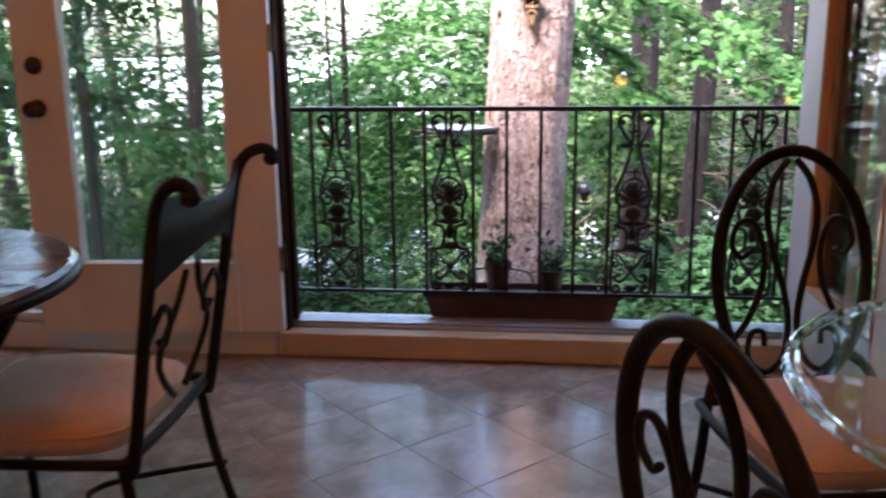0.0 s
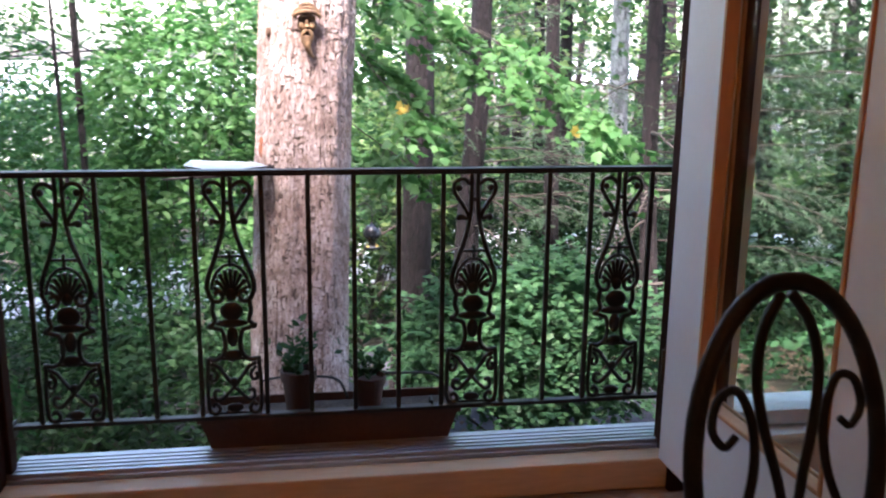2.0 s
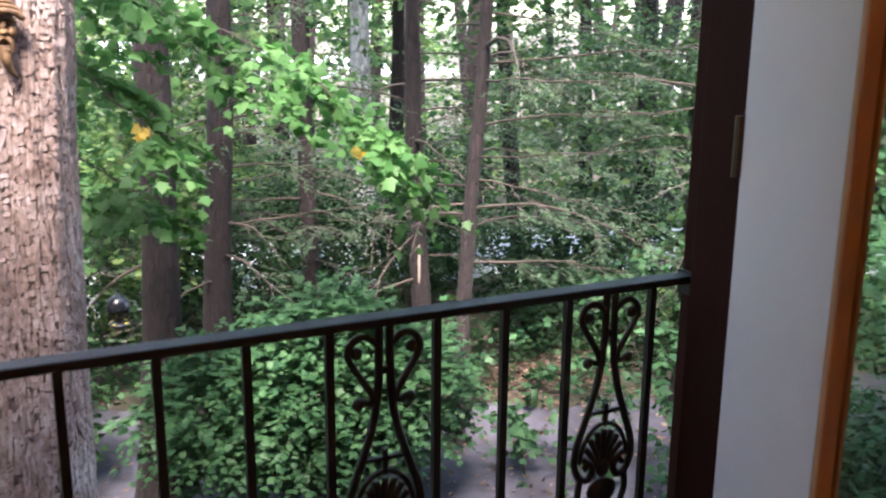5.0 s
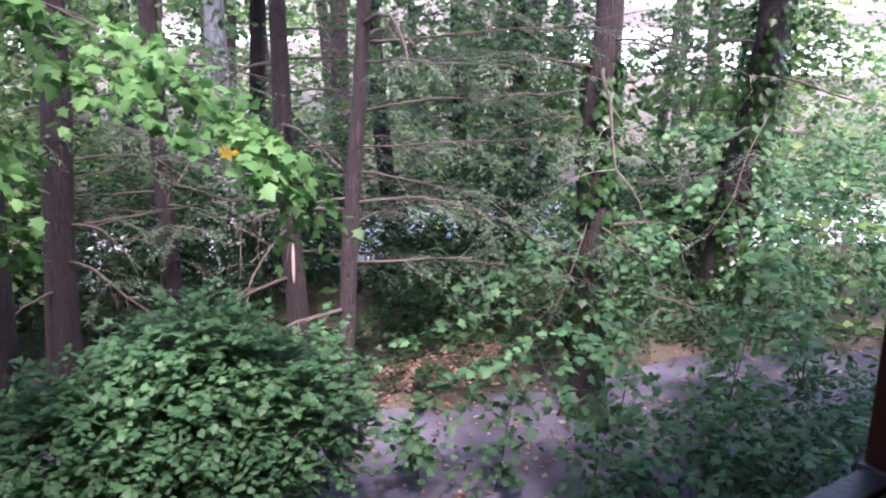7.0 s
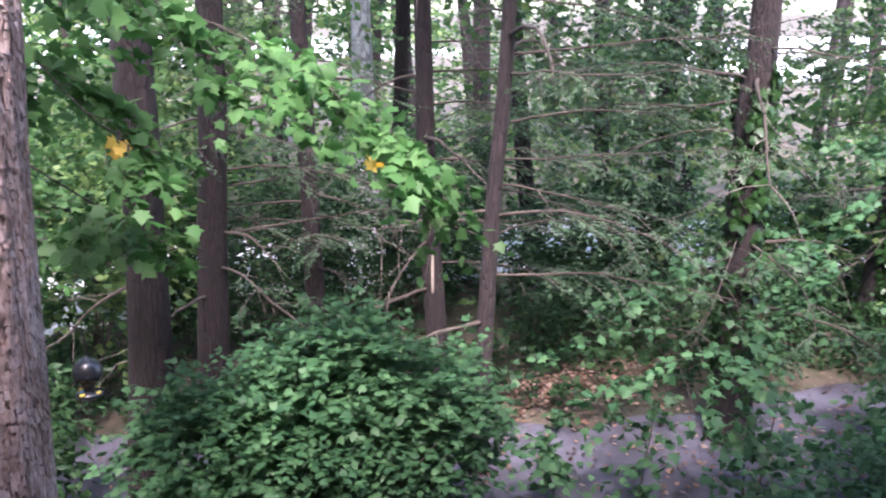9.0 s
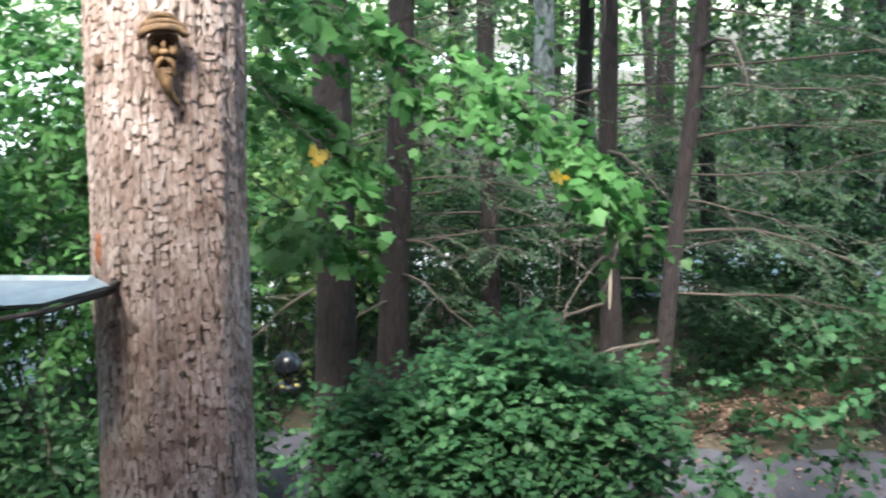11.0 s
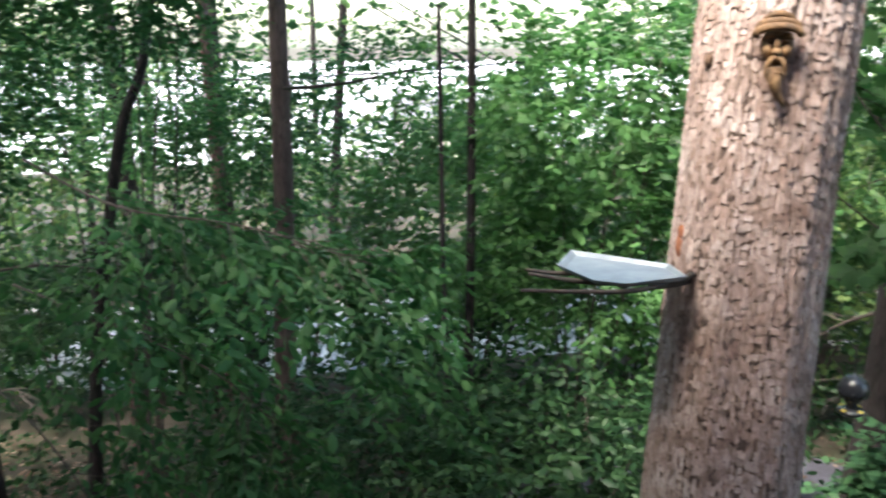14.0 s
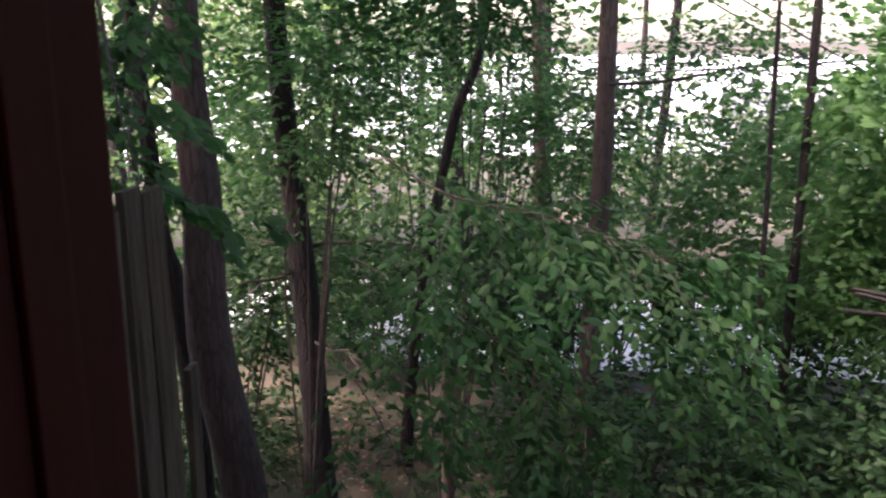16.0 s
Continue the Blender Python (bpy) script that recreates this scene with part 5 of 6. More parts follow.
spots = [((3.9, 8.4, -0.4), (1.6, 0.9, 1.1)), ((5.2, 7.0, 0.9), (1.8, 1.1, 0.8)), ((6.4, 7.6, -0.2), (1.6, 1.2, 1.0)), ((2.4, 9.5, -0.6), (1.2, 0.8, 0.9)), ((5.9, 6.4, 1.5), (1.5, 1.0, 0.5)), ((7.6, 7.4, 1.4), (1.5, 1.2, 0.8))]
foliage("needles", "plain", rr, spots, 620, 12, 0.6, 0.055, NEEDLE, hem, 0.3, 0.6, 0.1)

# fallen leaves on the soil and the driveway
litter = stuff("fallen_leaves", "dry fallen leaves scattered over soil and driveway, partly standing for leaf shadow", "leaves")
rr = np.random.default_rng(93)
n = 9000
xy = np.stack([rr.uniform(-9, 14, n), rr.uniform(3.2, 16, n)], 1)
dense = np.stack([rr.normal(5.0, 0.8, 1500), rr.normal(6.75, 0.24, 1500)], 1)
patch = np.stack([rr.normal(-6.2, 0.7, 900), rr.normal(6.0, 0.7, 900)], 1)
# extra leaves on the driveway, also standing for the plants' dappled shadow there
lane_shade = np.stack([rr.uniform(2.0, 11.0, 1500), rr.normal(0, 1.1, 1500)], 1)
lane_shade[:, 1] += 4.75 - 0.24 * (lane_shade[:, 0] - 4)
xy = np.concatenate([xy, dense, patch, lane_shade])
roots = np.array([(x, y, ground_height(x, y) + 0.05 + 0.02 * rr.random()) for x, y in xy])
n = len(roots)
leaf_mesh("leaves", "plain", roots, unit(rr, n) * (1, 1, 0.15), np.array((0, 0, 1.0)) + rr.normal(0, 0.3, (n, 3)), 0.062 * (0.6 + 0.7 * rr.random(n)), LITTER_LEAF, litter)

# thin saplings along the driveway
for k, (x, y, h) in enumerate(((4.6, 3.9, 1.2), (5.2, 4.3, 1.0), (5.5, 3.6, 1.5), (6.3, 4.0, 1.3), (6.9, 4.4, 1.1), (7.6, 4.1, 1.4), (8.3, 4.6, 1.2), (4.2, 4.6, 0.9), (6.1, 3.2, 1.6), (3.7, 4.9, 0.8))):
    rr = np.random.default_rng(200 + k)
    z = ground_height(x, y)
    sap = thing("sapling", (x, y, z), "thin young sapling with sparse green leaves", "sapling", "saplings by the driveway")
    line = wander(rr, (0, 0, -0.03), (rr.normal(0, 0.08), rr.normal(0, 0.08), 1), h, 6, 0.06)
    part("stem", tube(bmesh.new(), line, 0.010, 6, taper=0.004), TWIG, sap, smooth=True)
    starts = np.array([tuple(line[rr.integers(2, 7)]) for _ in range(22)])
    roots, out, up = twig_leaves(rr, starts, unit(rr, 22) * (1, 1, 0.3), 0.32 * (0.5 + rr.random(22)), 7, 0.25, 0.7)
    leaf_mesh("leaves", "maple", roots, out, up, 0.075 * (0.6 + 0.7 * rr.random(len(roots))), BUSH_LEAF, sap)


# ---- railing ----
RAIL_TOP, RAIL_LOW = 0.93, 0.262
GAP, PANEL = 0.1195, 0.172
STEPS = [PANEL, GAP, GAP, PANEL, GAP, GAP, GAP, GAP, PANEL, GAP, GAP, PANEL]
BARS = [sum(STEPS[:i]) - sum(STEPS) / 2 for i in range(13)]
railing = thing("balcony_railing", (0, 0, RAIL_LOW), "black wrought iron railing with cast lyre ornaments across the doorway", "railing")


def on_rail(name, bm, label="", smooth=False):
    bmesh.ops.transform(bm, matrix=Matrix.Translation((0, 0, -RAIL_LOW)), verts=bm.verts)
    return part(name, bm, IRON, railing, label, smooth)


bm = boxes(((DOOR_L, -0.018, RAIL_TOP), (DOOR_R, 0.018, RAIL_TOP + 0.007)), bevel=0.003)
box(bm, (DOOR_L, -0.013, RAIL_TOP - 0.009), (DOOR_R, 0.013, RAIL_TOP + 0.001), 0.003)
on_rail("top_rail", bm, "flat moulded iron handrail")
on_rail("bottom_rail", boxes(((DOOR_L, -0.012, RAIL_LOW - 0.005), (DOOR_R, 0.012, RAIL_LOW + 0.006)), bevel=0.002), "flat iron bottom rail")
for x in BARS:
    on_rail("bar", boxes(((x - 0.0062, -0.0062, RAIL_LOW), (x + 0.0062, 0.0062, RAIL_TOP)), bevel=0.0015), "square iron bar")
for x in (DOOR_L + 0.004, DOOR_R - 0.004):
    for z in (RAIL_LOW, RAIL_TOP - 0.002):
        on_rail("bracket", boxes(((x - 0.004, -0.024, z - 0.03), (x + 0.004, 0.024, z + 0.012)), bevel=0.002), "small iron wall bracket")

LYRE = [(0.010, 0.890), (0.030, 0.905), (0.050, 0.900), (0.058, 0.882), (0.050, 0.862), (0.032, 0.834), (0.020, 0.812), (0.022, 0.800), (0.040, 0.806)]
NECK = [(0.009, 0.925), (0.009, 0.850), (0.013, 0.800), (0.022, 0.755), (0.040, 0.700), (0.056, 0.655), (0.060, 0.620), (0.048, 0.592), (0.030, 0.588), (0.022, 0.602), (0.030, 0.616), (0.042, 0.608)]
WAIST = [(0.046, 0.592), (0.050, 0.560), (0.044, 0.535), (0.055, 0.520), (0.040, 0.512), (0.026, 0.505), (0.020, 0.470), (0.026, 0.440), (0.045, 0.425), (0.062, 0.428)]
FOOT = [(0.066, 0.432), (0.070, 0.350), (0.068, 0.285), (0.050, 0.272), (0.040, 0.285), (0.050, 0.300), (0.058, 0.292)]
CROSS = [(0.060, 0.415), (0.040, 0.405), (0.030, 0.390), (0.010, 0.362), (-0.012, 0.335), (-0.036, 0.312), (-0.052, 0.318), (-0.050, 0.338), (-0.036, 0.336)]
CURL = [(0.058, 0.405), (0.045, 0.385), (0.050, 0.368), (0.062, 0.372), (0.058, 0.388)]


def lyre_ornament(x):
    """One cast panel between two bars: scrolls, a fan of petals and pierced foot."""
    orn = on_rail("ornament", boxes(((x - 0.008, -0.004, 0.845), (x + 0.008, 0.004, 0.858)), bevel=0.002), "cast iron lyre ornament with a pierced fan")

    def piece(name, b, smooth=True):
        bmesh.ops.transform(b, matrix=Matrix.Translation((x, 0, -RAIL_LOW)), verts=b.verts)
        return part(name, b, IRON, orn, smooth=smooth)

    for side in (-1, 1):
        for name, line, r in (("scroll", LYRE, 0.0060), ("neck", NECK, 0.0068), ("waist", WAIST, 0.0065), ("foot_scroll", FOOT, 0.0060), ("foot_scroll", CROSS, 0.0058), ("foot_scroll", CURL, 0.0052)):
            piece(name, tube(bmesh.new(), smooth_line([(side * u, 0, v) for u, v in line], 5), r, 6))
        for place in ((0.042, 0.802), (0.056, 0.519), (0.044, 0.882)):
            piece("knob", ball(bmesh.new(), (side * place[0], 0, place[1]), (0.010, 0.008, 0.010), segments=8))
    for k in range(9):
        a = radians(-78 + 19.5 * k)
        tip = (0.044 * math.sin(a) * 1.02, 0.604 + 0.062 * math.cos(a) + 0.010)
        mid = (0.022 * math.sin(a * 1.05), 0.606 + 0.032 * math.cos(a))
        piece("petal", tube(bmesh.new(), smooth_line([(0.004 * math.sin(a), 0, 0.600), (mid[0], 0.002, mid[1]), (tip[0], 0, tip[1])], 3), 0.0034, 6, taper=0.0062))
    arch = [(0.050 * math.sin(radians(-84 + 168 * k / 12)), 0, 0.612 + 0.076 * math.cos(radians(-84 + 168 * k / 12))) for k in range(13)]
    piece("fan_arch", tube(bmesh.new(), arch, 0.0046, 6))
    piece("cross_bar", boxes(((-0.036, -0.004, 0.706), (0.036, 0.004, 0.713)), ((-0.004, -0.004, 0.682), (0.004, 0.004, 0.725)), bevel=0.0015), False)
    for z, w, h in ((0.604, 0.015, 0.018), (0.560, 0.032, 0.026), (0.527, 0.044, 0.012), (0.490, 0.016, 0.030), (0.437, 0.026, 0.016), (0.362, 0.013, 0.013), (0.288, 0.024, 0.013)):
        piece("boss", ball(bmesh.new(), (0, 0, z), (w, 0.008, h), segments=10))
    for z in (0.274, 0.428):
        piece("cross_bar", boxes(((-0.070, -0.003, z - 0.004), (0.070, 0.003, z + 0.003)), bevel=0.001), False)


for i in (0, 3, 8, 11):
    lyre_ornament((BARS[i] + BARS[i + 1]) / 2)

# ---- planter on the railing ----
box_place = (-0.066, 0.092, 0.135)
planter = thing("planter_box", box_place, "long dark brown clay planter box hung on the railing", "planter")
bm = bmesh.new()
outer = [(-0.325, -0.060, 0), (0.325, -0.060, 0), (0.325, 0.060, 0), (-0.325, 0.060, 0)]
rings = []
for grow, z in ((0, 0), (0.030, 0.10), (0.040, 0.102), (0.040, 0.118), (0.026, 0.118), (0.022, 0.09)):
    rings.append([bm.verts.new((x + math.copysign(grow, x), y + math.copysign(grow * 0.45, y), z)) for x, y, _ in outer])
for a, b in zip(rings, rings[1:]):
    for k in range(4):
        bm.faces.new((a[k], a[(k + 1) % 4], b[(k + 1) % 4], b[k]))
bm.faces.new(rings[0][::-1])
part("box", bm, PLANTER_CLAY, planter)
part("soil", boxes(((-0.34, -0.066, 0.080), (0.34, 0.066, 0.097)), bevel=0.004), SOIL, planter)
for x in (-0.28, 0.28):
    part("hook", tube(bmesh.new(), [(x, -0.092, 0.135), (x, -0.092, 0.142), (x, -0.06, 0.145), (x, -0.052, 0.118)], 0.004, 6), IRON, planter, "iron hook over the bottom rail")
for x0, x1 in ((-0.19, 0.05), (0.08, 0.34)):
    part("wire_edging", tube(bmesh.new(), smooth_line([(x0, 0.04, 0.112), (x0, 0.04, 0.175), ((x0 + x1) / 2, 0.04, 0.182), (x1 - 0.03, 0.04, 0.170), (x1, 0.04, 0.112)], 5), 0.004, 6), IRON, planter, "low bent wire edging")


def flower_pot(place, r, h, seed, label):
    p = thing("flower_pot", place, label, "flower pot", "pots in the planter")
    part("pot", lathe(bmesh.new(), [(0.001, 0), (r * 0.72, 0), (r * 0.95, h * 0.75), (r * 1.06, h * 0.76), (r * 1.08, h), (r * 0.95, h), (r * 0.9, h * 0.85), (0.001, h * 0.85)], 24), TERRACOTTA, p, smooth=False)
    rr = np.random.default_rng(seed)
    starts = np.tile((0.0, 0.0, h * 0.85), (14, 1)) + rr.normal(0, r * 0.25, (14, 3)) * (1, 1, 0)
    roots, out, up = twig_leaves(rr, starts, unit(rr, 14) * (0.5, 0.5, 0.2) + (0, 0, 0.9), 0.14 * (0.5 + rr.random(14)), 8, 0.2, 0.4)
    leaf_mesh("plant", "oval", roots, out, up, 0.032 * (0.6 + 0.7 * rr.random(len(roots))), UNDER, p)["kind"] = "stuff"


flower_pot((-0.155, 0.09, 0.232), 0.048, 0.125, 5, "small terracotta pot with a thin green plant")
flower_pot((0.045, 0.09, 0.232), 0.044, 0.098, 6, "small round terracotta pot with a small plant")


# ---- chairs ----
def cushion(parent, w, d, z, y0, seed):
    """A padded seat: full in the middle, with soft corners and a sagging edge."""
    n, v, f = 20, [], []
    for layer in (0, 1):
        for j in range(n + 1):
            for i in range(n + 1):
                u, t = 2 * i / n - 1, 2 * j / n - 1
                e = max(abs(u), abs(t))
                sq = (abs(u) ** 5 + abs(t) ** 5) ** 0.2
                k = e / sq if sq > 0 else 1
                puff = max(0.0, 1 - e ** 5)
                wr = 0.004 * noise.noise(Vector((u * 3 + seed, t * 3, 0)))
                zz = z + (0.056 + 0.030 * puff + wr if layer else 0.018 - 0.016 * puff)
                v.append((u * k * w / 2 * (1 - 0.06 * (t < 0) * abs(t)), y0 + (t * k + 1) * d / 2, zz))
    m = (n + 1) ** 2
    for j in range(n):
        for i in range(n):
            a = j * (n + 1) + i
            f.append((m + a, m + a + 1, m + a + n + 2, m + a + n + 1))
            f.append((a + n + 1, a + n + 2, a + 1, a))
    edge = [i for i in range(n)] + [j * (n + 1) + n for j in range(n)] + [n * (n + 1) + i for i in range(n, 0, -1)] + [j * (n + 1) for j in range(n, 0, -1)]
    for a, b in zip(edge, edge[1:] + edge[:1]):
        f.append((a, b, m + b, m + a))
    ob = arrays_mesh("seat_cushion", np.array(v), np.array(f), CUSHION, parent)
    ob.data.shade_smooth()
    ob["label"] = "plump peach orange cloth cushion"
    bm = tube(bmesh.new(), [Vector(v[m + e]) - Vector((0, 0, 0.004)) for e in edge], 0.0045, 6, closed=True)
    part("piping", bm, CUSHION, ob, smooth=True)


def seat_frame(parent, w, d, y0, z):
    c = 0.05
    loop = [(-w / 2 + c, y0, z), (w / 2 - c, y0, z), (w / 2, y0 + c, z), (w / 2, y0 + d - c, z), (w / 2 - c, y0 + d, z), (-w / 2 + c, y0 + d, z), (-w / 2, y0 + d - c, z), (-w / 2, y0 + c, z)]
    part("seat_frame", tube(bmesh.new(), smooth_line(loop, 4, True), 0.011, 8, closed=True), CHAIR_IRON, parent, smooth=True)


def chair_legs(parent, w, d, z, back_foot=-0.06):
    for x in (-w / 2 + 0.02, w / 2 - 0.02):
        part("leg", tube(bmesh.new(), smooth_line([(x, d - 0.02, z), (x * 1.08, d + 0.02, z * 0.6), (x * 1.10, d + 0.02, 0.05), (x * 1.16, d + 0.05, 0.0)], 5), 0.011, 8), CHAIR_IRON, parent, smooth=True)
        part("leg", tube(bmesh.new(), smooth_line([(x, 0.015, z), (x * 1.02, -0.01, z * 0.55), (x * 1.08, back_foot, 0.0)], 5), 0.012, 8), CHAIR_IRON, parent, smooth=True)
        part("apron_scroll", tube(bmesh.new(), smooth_line([(x, d - 0.03, z - 0.02), (x * 0.95, d - 0.10, z - 0.06), (x * 0.95, d - 0.16, z - 0.11), (x * 0.95, d - 0.12, z - 0.14), (x * 0.95, d - 0.09, z - 0.11)], 5), 0.006, 6), CHAIR_IRON, parent, smooth=True)
    part("stretcher", tube(bmesh.new(), smooth_line([(-w / 2, -0.03, 0.17), (0, d * 0.45, 0.20), (w / 2, -0.03, 0.17)], 6), 0.007, 8), CHAIR_IRON, parent, smooth=True)


S_CURVE = [(0.05, 0.93), (0.24, 0.76), (0.33, 0.50), (0.27, 0.20), (0.12, -0.15), (0.06, -0.45), (0.14, -0.72), (0.36, -0.84), (0.58, -0.72), (0.56, -0.52), (0.40, -0.50), (0.38, -0.62)]
C_CURVE = [(0.80, -0.56), (0.58, -0.38), (0.40, -0.08), (0.38, 0.20), (0.52, 0.42), (0.72, 0.40), (0.80, 0.24), (0.68, 0.13), (0.56, 0.18)]


def oval_chair(place, turn, label):
    """An iron chair with an oval scrolled back; the seat lies ahead of the back, along local y."""
    c = thing("oval_back_chair", place, label, "chair", "oval-backed iron chairs", turn)
    hw, hh, zc, lean = 0.165, 0.250, 0.640, 0.16

    def at(u, v):
        z = zc + v * hh
        return (u * hw, -(z - 0.42) * lean, z)

    loop = [at(math.cos(2 * math.pi * k / 40), math.sin(2 * math.pi * k / 40)) for k in range(40)]
    part("back_frame", tube(bmesh.new(), loop, 0.0135, 10, closed=True), CHAIR_IRON, c, smooth=True)
    for side in (-1, 1):
        part("back_scroll", tube(bmesh.new(), smooth_line([at(side * u, v) for u, v in S_CURVE], 6), 0.0085, 8, taper=0.006), CHAIR_IRON, c, smooth=True)
        part("back_scroll", tube(bmesh.new(), smooth_line([at(side * u, v) for u, v in C_CURVE], 6), 0.0075, 8, taper=0.006), CHAIR_IRON, c, smooth=True)
        part("back_post", tube(bmesh.new(), smooth_line([(side * 0.19, 0.015, 0.37), (side * 0.165, -0.004, 0.43), at(side * 0.72, -0.70)], 5), 0.012, 8), CHAIR_IRON, c, smooth=True)
    seat_frame(c, 0.42, 0.42, 0.0, 0.37)
    cushion(c, 0.41, 0.40, 0.362, 0.015, 3)
    chair_legs(c, 0.42, 0.42, 0.37)
    return c


oval_chair((0.5475, -1.295, FLOOR), 192.5, "black iron chair with oval scrolled back and peach cushion")
low_chair = oval_chair((0.236, -2.270, FLOOR), -62.4, "black iron oval-backed chair pushed under the glass table")
low_chair.matrix_basis = low_chair.matrix_basis @ Matrix.Diagonal((1, 1, 0.955, 1))

crest = thing("crest_back_chair", (-0.735, -1.53, FLOOR), "dark iron chair with curved crest rail and peach cushion", "chair", turn=91.5)


def on_back(x, z):
    return (x, -0.012 - 0.18 * max(0, z - 0.38), z)


for side in (-1, 1):
    top = [on_back(side * 0.205, 0.38), on_back(side * 0.212, 0.62), on_back(side * 0.218, 0.82), (side * 0.226, -0.115, 0.882), (side * 0.238, -0.150, 0.900), (side * 0.243, -0.172, 0.890), (side * 0.243, -0.170, 0.874)]
    part("back_post", tube(bmesh.new(), smooth_line([(side * 0.205, 0.0, 0.36)] + top, 5), 0.013, 8), CHAIR_IRON, crest, smooth=True)
    b = ball(bmesh.new(), (side * 0.243, -0.170, 0.878), (0.016, 0.018, 0.016), segments=12)
    part("finial", b, CHAIR_IRON, crest, "curled iron finial", True)
    part("back_scroll", tube(bmesh.new(), smooth_line([on_back(side * 0.20, 0.60), on_back(side * 0.14, 0.655), on_back(side * 0.09, 0.62), on_back(side * 0.11, 0.575), on_back(side * 0.14, 0.590)], 6), 0.007, 8), CHAIR_IRON, crest, smooth=True)
    part("back_scroll", tube(bmesh.new(), smooth_line([on_back(side * 0.03, 0.44), on_back(side * 0.10, 0.50), on_back(side * 0.13, 0.56), on_back(side * 0.06, 0.64), on_back(side * 0.03, 0.70)], 6), 0.007, 8), CHAIR_IRON, crest, smooth=True)
v, f, n = [], [], 20
for y in (-0.006, 0.006):
    for j in range(2):
        for i in range(n + 1):
            u = 2 * i / n - 1
            z = (0.705 + 0.055 * (1 - u * u)) if j == 0 else (0.835 + 0.045 * u * u)
            p = on_back(u * 0.213, z)
            v.append((p[0], p[1] + y - 0.035 * (1 - u * u), z))
m = n + 1
for i in range(n):
    f += [(i, i + 1, m + i + 1, m + i), (2 * m + i + 1, 2 * m + i, 3 * m + i, 3 * m + i + 1), (m + i, m + i + 1, 3 * m + i + 1, 3 * m + i), (i + 1, i, 2 * m + i, 2 * m + i + 1)]
arrays_mesh("crest_rail", np.array(v), np.array(f), CHAIR_IRON, crest).data.shade_smooth()
seat_frame(crest, 0.44, 0.43, 0.0, 0.38)
cushion(crest, 0.43, 0.41, 0.372, 0.015, 9)
chair_legs(crest, 0.44, 0.43, 0.38)

# ---- tables ----
slate_table = thing("slate_table", (-1.272, -1.77, FLOOR), "round bistro table with a grey slate top and iron legs", "table")
part("tabletop", lathe(bmesh.new(), [(0.001, 0.700), (0.425, 0.700), (0.440, 0.708), (0.442, 0.722), (0.432, 0.730), (0.001, 0.730)], 56), SLATE, slate_table, "mottled grey slate top")
part("rim", tube(bmesh.new(), [(0.443 * math.cos(2 * math.pi * k / 48), 0.443 * math.sin(2 * math.pi * k / 48), 0.708) for k in range(48)], 0.011, 8, closed=True), CHAIR_IRON, slate_table, smooth=True)
for k in range(4):
    a = radians(20 + 90 * k)
    part("leg", tube(bmesh.new(), smooth_line([(r * math.cos(a), r * math.sin(a), z) for r, z in ((0.36, 0.70), (0.27, 0.55), (0.16, 0.36), (0.22, 0.15), (0.36, 0.0))], 6), 0.013, 8), CHAIR_IRON, slate_table, smooth=True)
part("ring", tube(bmesh.new(), [(0.17 * math.cos(2 * math.pi * k / 32), 0.17 * math.sin(2 * math.pi * k / 32), 0.36) for k in range(32)], 0.009, 8, closed=True), CHAIR_IRON, slate_table, smooth=True)

glass_table = thing("glass_table", (0.785, -2.075, FLOOR), "round table with a thick clear glass top on iron legs", "table")
part("tabletop", lathe(bmesh.new(), [(0.001, 0.688), (0.428, 0.688), (0.441, 0.692), (0.444, 0.700), (0.432, 0.706), (0.001, 0.706)], 64), TABLE_GLASS, glass_table, "thick clear glass top with a bevelled edge")
part("bevelled_rim", tube(bmesh.new(), [(0.446 * math.cos(2 * math.pi * k / 72), 0.446 * math.sin(2 * math.pi * k / 72), 0.697) for k in range(72)], 0.0095, 8, closed=True), RIM_GLASS, glass_table, "sparkling bevelled glass edge")
part("ring", tube(bmesh.new(), [(0.20 * math.cos(2 * math.pi * k / 40), 0.20 * math.sin(2 * math.pi * k / 40), 0.676) for k in range(40)], 0.010, 8, closed=True), CHAIR_IRON, glass_table, smooth=True)
for k in range(3):
    a = radians(50 + 120 * k)
    part("leg", tube(bmesh.new(), smooth_line([(r * math.cos(a), r * math.sin(a), z) for r, z in ((0.20, 0.676), (0.12, 0.56), (0.05, 0.33), (0.08, 0.12), (0.20, 0.0))], 6), 0.012, 8), CHAIR_IRON, glass_table, smooth=True)

# ---- on and by the great trunk ----
mask = bmesh.new()
arch = [(0.080 * math.sin(a), -0.028 - 0.02 * math.cos(a), 0.070 + 0.030 * math.cos(a)) for a in [radians(-95 + 190 * k / 16) for k in range(17)]]
tube(mask, arch, 0.017, 8, taper=0.015)
tube(mask, [(0.9 * x, y + 0.012, z + 0.022) for x, y, z in arch], 0.015, 8)
tube(mask, [(0.62 * x, y + 0.012, z + 0.045) for x, y, z in arch], 0.013, 8)
ball(mask, (0, 0.012, 0.03), (0.062, 0.030, 0.075), segments=16)
ball(mask, (0, -0.020, 0.030), (0.013, 0.022, 0.036), segments=12)
ball(mask, (0, -0.030, 0.008), (0.019, 0.018, 0.015), segments=12)
